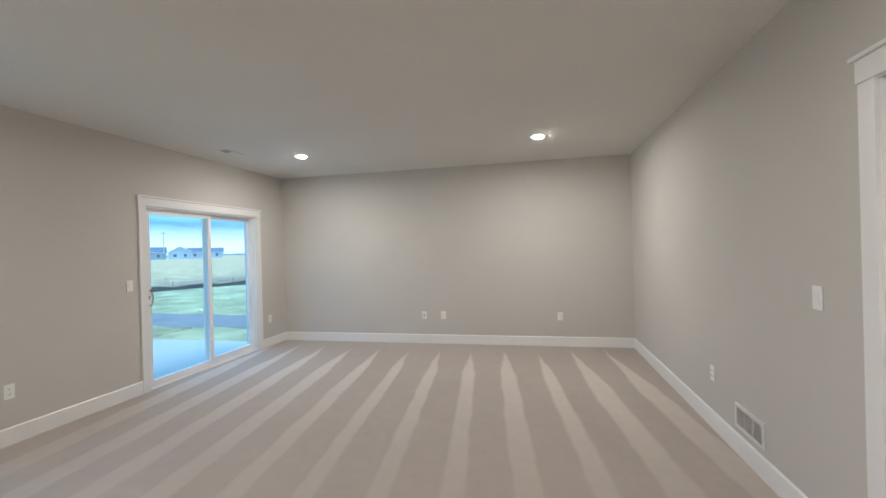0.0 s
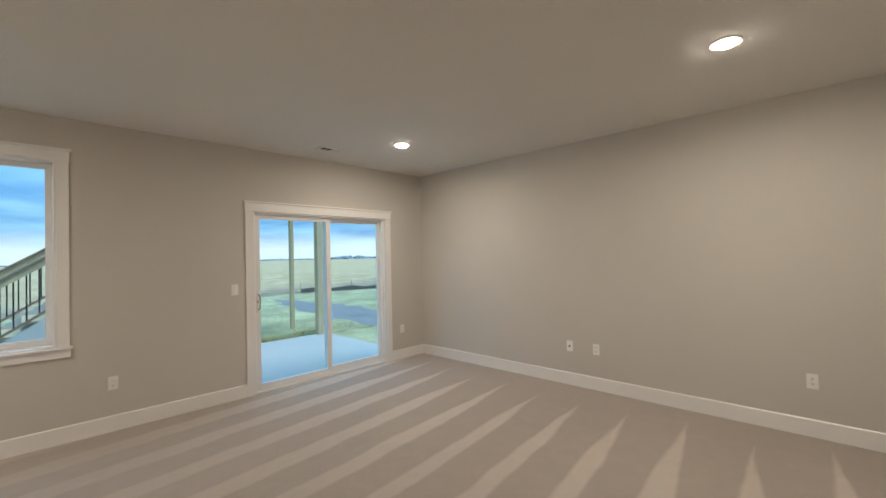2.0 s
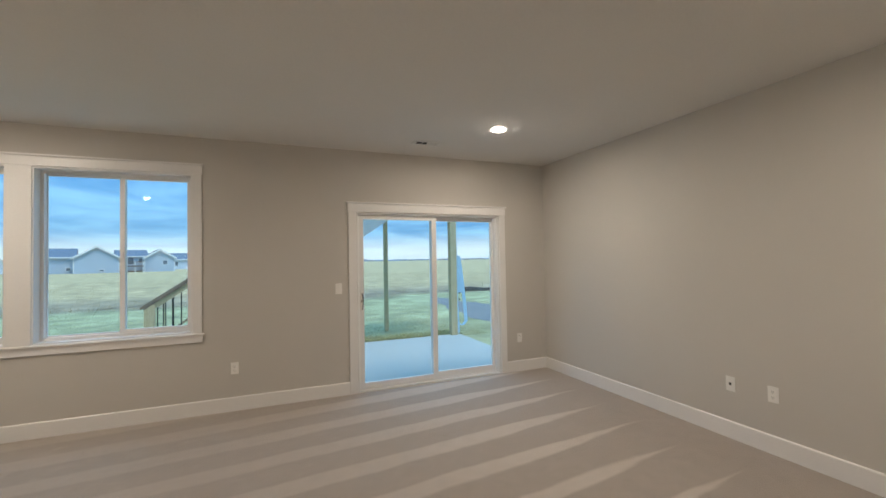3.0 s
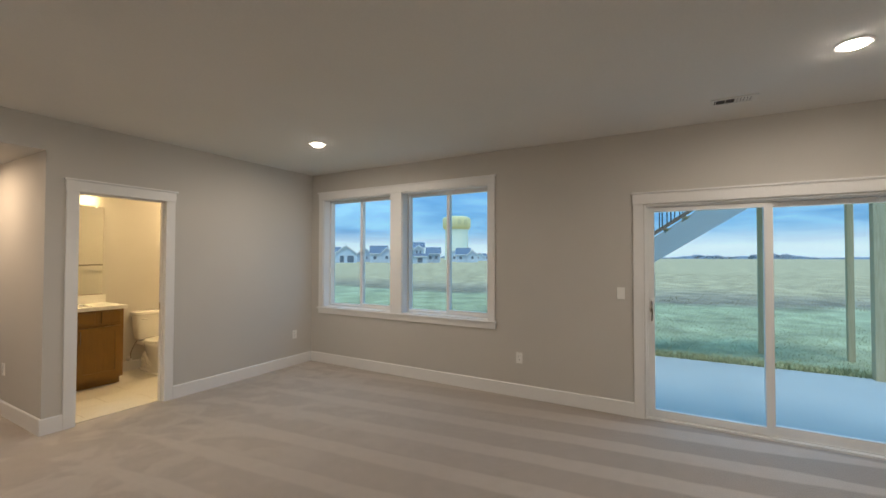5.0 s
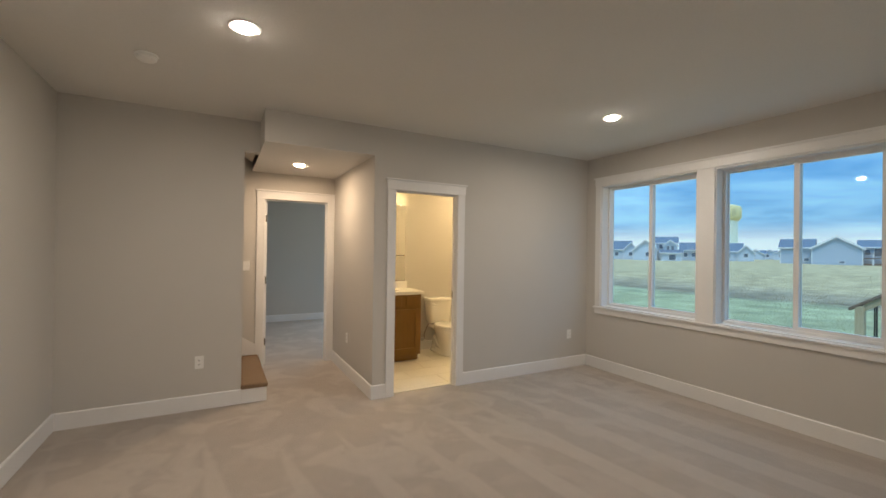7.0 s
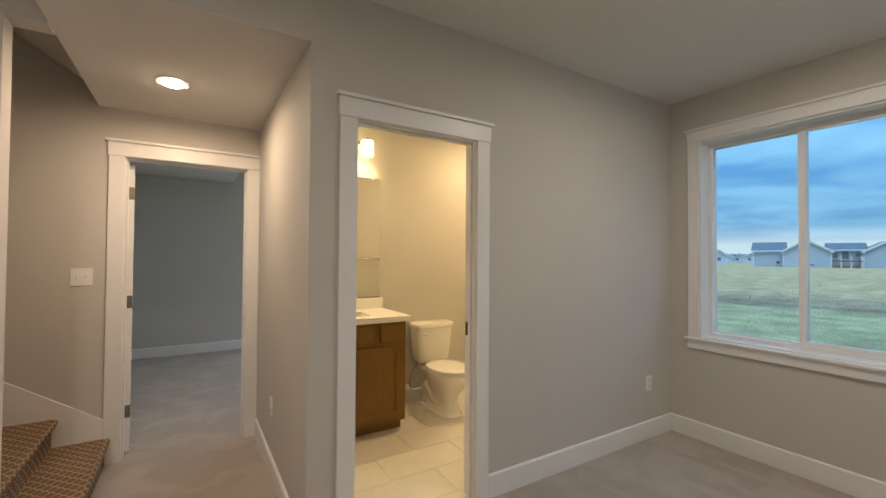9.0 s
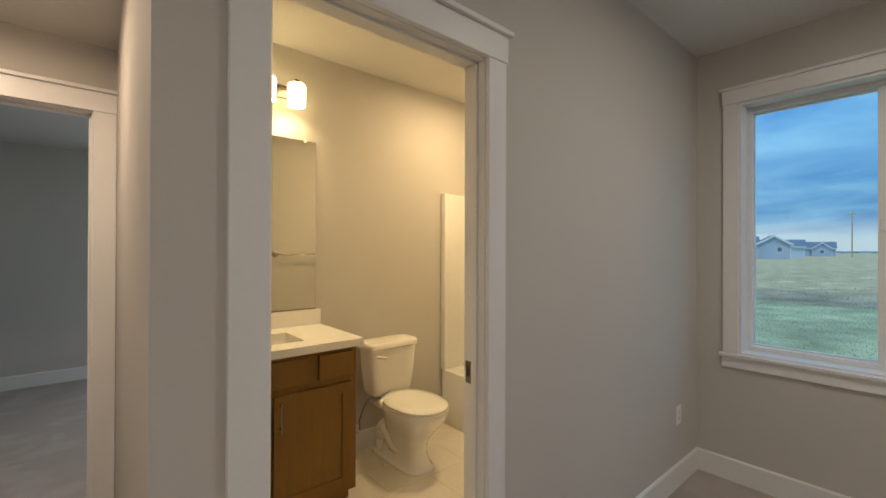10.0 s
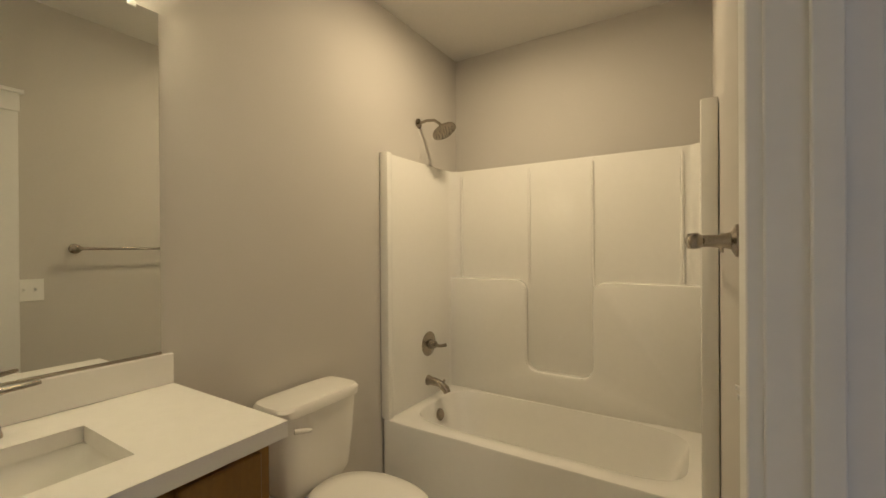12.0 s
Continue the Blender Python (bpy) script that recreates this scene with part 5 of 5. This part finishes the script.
house(-8.4, 205, SIDING, [(0, 0, 12, 10, 2.8, 2.2, False, [(-3, 1, 1.1, 1.2), (3, 1, 1.1, 1.2)]), (2.5, 4, 5, 6, 2.8, 1.9, True, [(0, 1, 1.0, 1.1)])])
for az, r, w in ((-21.9, 205, 5.0), (-23.0, 215, 4.6), (-24.2, 200, 4.0)):
    house(az, r, SIDING_PALE, [(0, 0, w, 8, 2.4, 1.5, True, [(-0.6, 1.0, 0.9, 1.0)]), (w * 0.45, -2, w * 0.6, 7, 2.2, 1.2, False, [(0, 1.0, 0.8, 0.9)])], "small pale house far across the field")
house(-25.6, 140, SIDING_PALE, [(-1.6, 0, 4.4, 9, 2.6, 2.1, False, [(-0.8, 1.0, 0.9, 1.0)]), (1.5, 1.5, 3.4, 8, 2.5, 1.6, True, [(0, 1.1, 0.8, 0.9)])], "pale house with a dark cross-gabled roof")
house(-27.6, 165, SIDING_PALE, [(0, 0, 5.5, 9, 2.7, 1.7, True, [(0, 1.0, 0.9, 1.0)]), (3.2, -2, 3.6, 8, 2.5, 1.6, False, [])], "pale house below the water tower")
house(-30.4, 132, SIDING, [(0, 0, 4.2, 9, 2.8, 1.9, False, [(-0.9, 1.0, 0.9, 1.1), (0.9, 1.0, 0.9, 1.1)])], "grey house with a dark shingle roof")
house(-33.6, 120, SIDING_PALE, [(-3.2, 0, 5.4, 9, 2.7, 2.4, True, [(0.6, 1.0, 0.9, 1.0)]), (1.6, -1, 4.6, 8, 4.4, 1.5, False, [(-1.2, 3.0, 0.8, 1.0)]), (2.4, 2, 2.8, 5, 3.9, 1.1, True, [(-0.5, 2.7, 0.6, 0.9), (0.5, 2.7, 0.6, 0.9)]), (2.6, 5.2, 4.4, 2.0, 2.0, 0.5, False, [(0.2, 0.2, 1.4, 1.3)])], "pale two-storey house with a porch")
house(-37.6, 130, SIDING_PALE, [(-0.8, 0, 5.0, 9, 2.8, 2.3, False, [(-1.2, 1.0, 0.9, 1.0)]), (1.6, 1.5, 3.6, 8, 2.7, 1.9, True, [(0, 1.1, 0.9, 1.0)])], "pale house with a dark shingle roof")
house(-40.0, 150, SIDING, [(0, 0, 5.5, 9, 2.8, 2.1, True, [(0.8, 1.0, 0.9, 1.0)])], "grey gabled house with shingle roof")
# the two tall panes are dark sheets for the shade inside open garages
house(-42.4, 128, SIDING_PALE, [(0, 0, 6.0, 9, 2.9, 2.2, True, [(-1.2, 0.1, 1.2, 2.0), (1.3, 0.1, 1.9, 2.0)]), (-4.0, -1.5, 4.0, 8, 2.7, 1.9, False, [(0, 1.0, 0.9, 1.0)])], "pale house with dark panes for shaded open garages")
house(41.5, 235, SIDING, [(0, 0, 14, 11, 3.2, 2.4, False, [(-4, 1, 1.3, 1.3), (0, 1, 1.3, 1.3), (4, 1, 1.3, 1.3)]), (-3, 5, 5.5, 6, 3.0, 2.0, True, [(0, 1, 1.2, 1.3)])])
house(44.6, 230, SIDING_PALE, [(0, 0, 9, 10, 3.2, 2.6, True, [(-2, 1, 1.2, 1.3), (2, 1, 1.2, 1.3)]), (6, -2, 6, 9, 3.0, 2.0, False, [(0, 1, 1.2, 1.3)])])
house(48.0, 260, SIDING_PALE, [(0, 0, 10, 10, 3.0, 2.2, False, [(-2, 1, 1.2, 1.3), (2, 1, 1.2, 1.3)])])


def house_deck():
    """Raised deck before the ranch house's porch."""
    x, y, z = polar(-14.55, 112)
    t = thing("house_deck", (x, y, z), "small brown wooden deck behind a far house", "deck", "", "", 14.55)
    part("platform", box(-1.4, -2.2, 1.2, 1.4, 2.2, 1.42), DARKWOOD, t)
    part("skirt", box(1.2, -2.2, 0.0, 1.3, 2.2, 0.35), DARKWOOD, t)
    for y in (-2.1, -0.7, 0.7, 2.1):
        part("support", box(1.2, y - 0.09, -0.2, 1.38, y + 0.09, 2.3), TRIM, t, "pale post")
    part("top_rail", box(1.24, -2.2, 2.25, 1.36, 2.2, 2.35), DARKWOOD, t)
    for k in range(21):
        y = -2.0 + k * 0.2
        part("baluster", box(1.28, y - 0.02, 1.42, 1.32, y + 0.02, 2.25), DARKWOOD, t)


house_deck()
x, y, z = polar(-27.5, 300)
t = thing("water_tower", (x, y, z), "tall cream water tower with a yellow tank", "water tower")
part("stem", lathe([(9.0, 0), (8.6, 3), (8.4, 20), (8.6, 22.5)], 40), TOWER_CREAM, t, "fluted cream stem", True)
part("tank", lathe([(8.5, 21.8), (9.3, 22.4), (10.2, 24.0), (10.2, 29.0), (9.6, 30.4), (7.6, 31.3), (0.4, 31.7)], 40), TOWER_YELLOW, t, "yellow tank", True)
LETTERING = mat("brown_lettering", (0.55, 0.47, 0.27), rough=0.7, var=0.05, scale=0.3, bump=0)
for k, letter in enumerate("URB"):
    a = radians(14 + k * 26)
    fc = bpy.data.curves.new("letter", "FONT")
    fc.body, fc.size, fc.extrude, fc.align_x = letter, 5.2, 0.06, "CENTER"
    tmp = bpy.data.objects.new("letter", fc)
    me = bpy.data.meshes.new_from_object(tmp)
    bpy.data.objects.remove(tmp)
    me.materials.append(LETTERING)
    me.transform(pose(0, 0, 0, 90, 0, 90))
    ob = new("letter", me)
    ob.parent = t
    ob.matrix_local = pose(10.22 * math.cos(a), 10.22 * math.sin(a), 24.7, 0, 0, math.degrees(a))


def pole(az, r, h):
    t = thing("utility_pole", polar(az, r), "distant wooden utility pole", "utility pole")
    part("shaft", tube([(0, 0, -0.2), (0, 0, h)], [0.2, 0.13], 8), LUMBER, t)
    bm = box(-0.08, -1.2, h - 1.0, 0.08, 1.2, h - 0.8)
    bmesh.ops.transform(bm, matrix=pose(0, 0, 0, 0, 0, -az), verts=bm.verts)
    part("crossarm", bm, LUMBER, t)


pole(-5.6, 170, 13.5)
pole(43.0, 210, 12)


def far_woods():
    """Low uneven belt of trees on the horizon: many small crowns."""
    rng = random.Random(5)
    vs, fs = [], []
    for k in range(900):
        az = -60 + 130 * rng.random()
        big = 0.55 + 0.9 * max(0.0, math.sin(az * 0.21) + 0.5 * math.sin(az * 0.83))
        r = 700 + 250 * rng.random()
        x, y, z = polar(az, r)
        h, w = (2.5 + 2.5 * rng.random()) * big, 4 + 9 * rng.random()
        b = len(vs)
        for i in range(6):
            a = i * math.pi / 3
            q = rng.uniform(0.7, 1.2)
            vs.append((x + w * q * math.cos(a), y + w * q * math.sin(a), z))
        for i in range(6):
            a = i * math.pi / 3 + 0.3
            q = rng.uniform(0.5, 1.0)
            vs.append((x + w * q * math.cos(a), y + w * q * math.sin(a), z + h * rng.uniform(0.5, 0.8)))
        vs.append((x, y, z + h))
        for i in range(6):
            j = (i + 1) % 6
            fs.append((b + i, b + j, b + 6 + j, b + 6 + i))
            fs.append((b + 6 + i, b + 6 + j, b + 12))
    me = bpy.data.meshes.new("far_woods")
    me.from_pydata(vs, [], fs)
    me.materials.append(FARWOOD)
    tagged(new("far_woods", me), "low belt of bare trees on the horizon", "woods", "", "stuff")


far_woods()


def blades(name, count, area, height, material, label, seed, keep=lambda x, y: True):
    """Loose tufts of three blades each."""
    rng = random.Random(seed)
    vs, fs = [], []
    x0, y0, x1, y1 = area
    while count:
        x, y = x0 + (x1 - x0) * rng.random() ** 1.6, rng.uniform(y0, y1)
        count -= 1
        if not keep(x, y):
            continue
        for _ in range(3):
            a, h = rng.uniform(0, 6.3), height * rng.uniform(0.5, 1.2)
            l, w = h * rng.uniform(0.3, 0.9), height * 0.14
            c, s = math.cos(a), math.sin(a)
            b = len(vs)
            vs += [(x - s * w, y + c * w, G - 0.005), (x + s * w, y - c * w, G - 0.005), (x + c * l, y + s * l, G + h)]
            fs.append((b, b + 1, b + 2))
    me = bpy.data.meshes.new(name)
    me.from_pydata(vs, [], fs)
    me.materials.append(material)
    tagged(new(name, me), label, "grass", "", "stuff")


blades("grass", 42000, (-7.3, -9, -17, 13), 0.028, BLADE, "short green lawn grass", 1, lambda x, y: not 7.7 < y < 9.6)
blades("grass_edge", 3500, (-7.3, 0.5, -7.75, 6.4), 0.10, BLADE, "longer grass along the patio edge", 2)
blades("dry_grass", 22000, (-17.5, -22, -50, 26), 0.05, STRAW, "dry straw-coloured field grass", 3)


# ---- bathroom floor tiles, last ----
def floor_tiles():
    floor = bpy.data.objects["bath_subfloor"]
    w, d = 0.605, 0.302
    me = mesh_of("tile", box(0, 0, 0, w - 0.004, d - 0.004, 0.007, 0.0015), TILE)
    row, y = 0, BACK
    while y < S_ - 0.06:
        x = -3.09 - (0.3 if row % 2 else 0.0)
        while x < HALL - 0.11:
            if x > -3.5:
                a, b = x, min(x + w, HALL - 0.112)
                e = min(y + d, S_ - 0.056)
                if b - x > w - 0.01 and e - y > d - 0.01:
                    ob = new("tile", me)
                else:
                    ob = new("tile", mesh_of("tile", box(0, 0, 0, b - x - 0.004, e - y - 0.004, 0.007, 0.0015), TILE))
                ob.parent = floor
                ob.location = (x, y, 0.003)
            x += w
        y += d
        row += 1


floor_tiles()
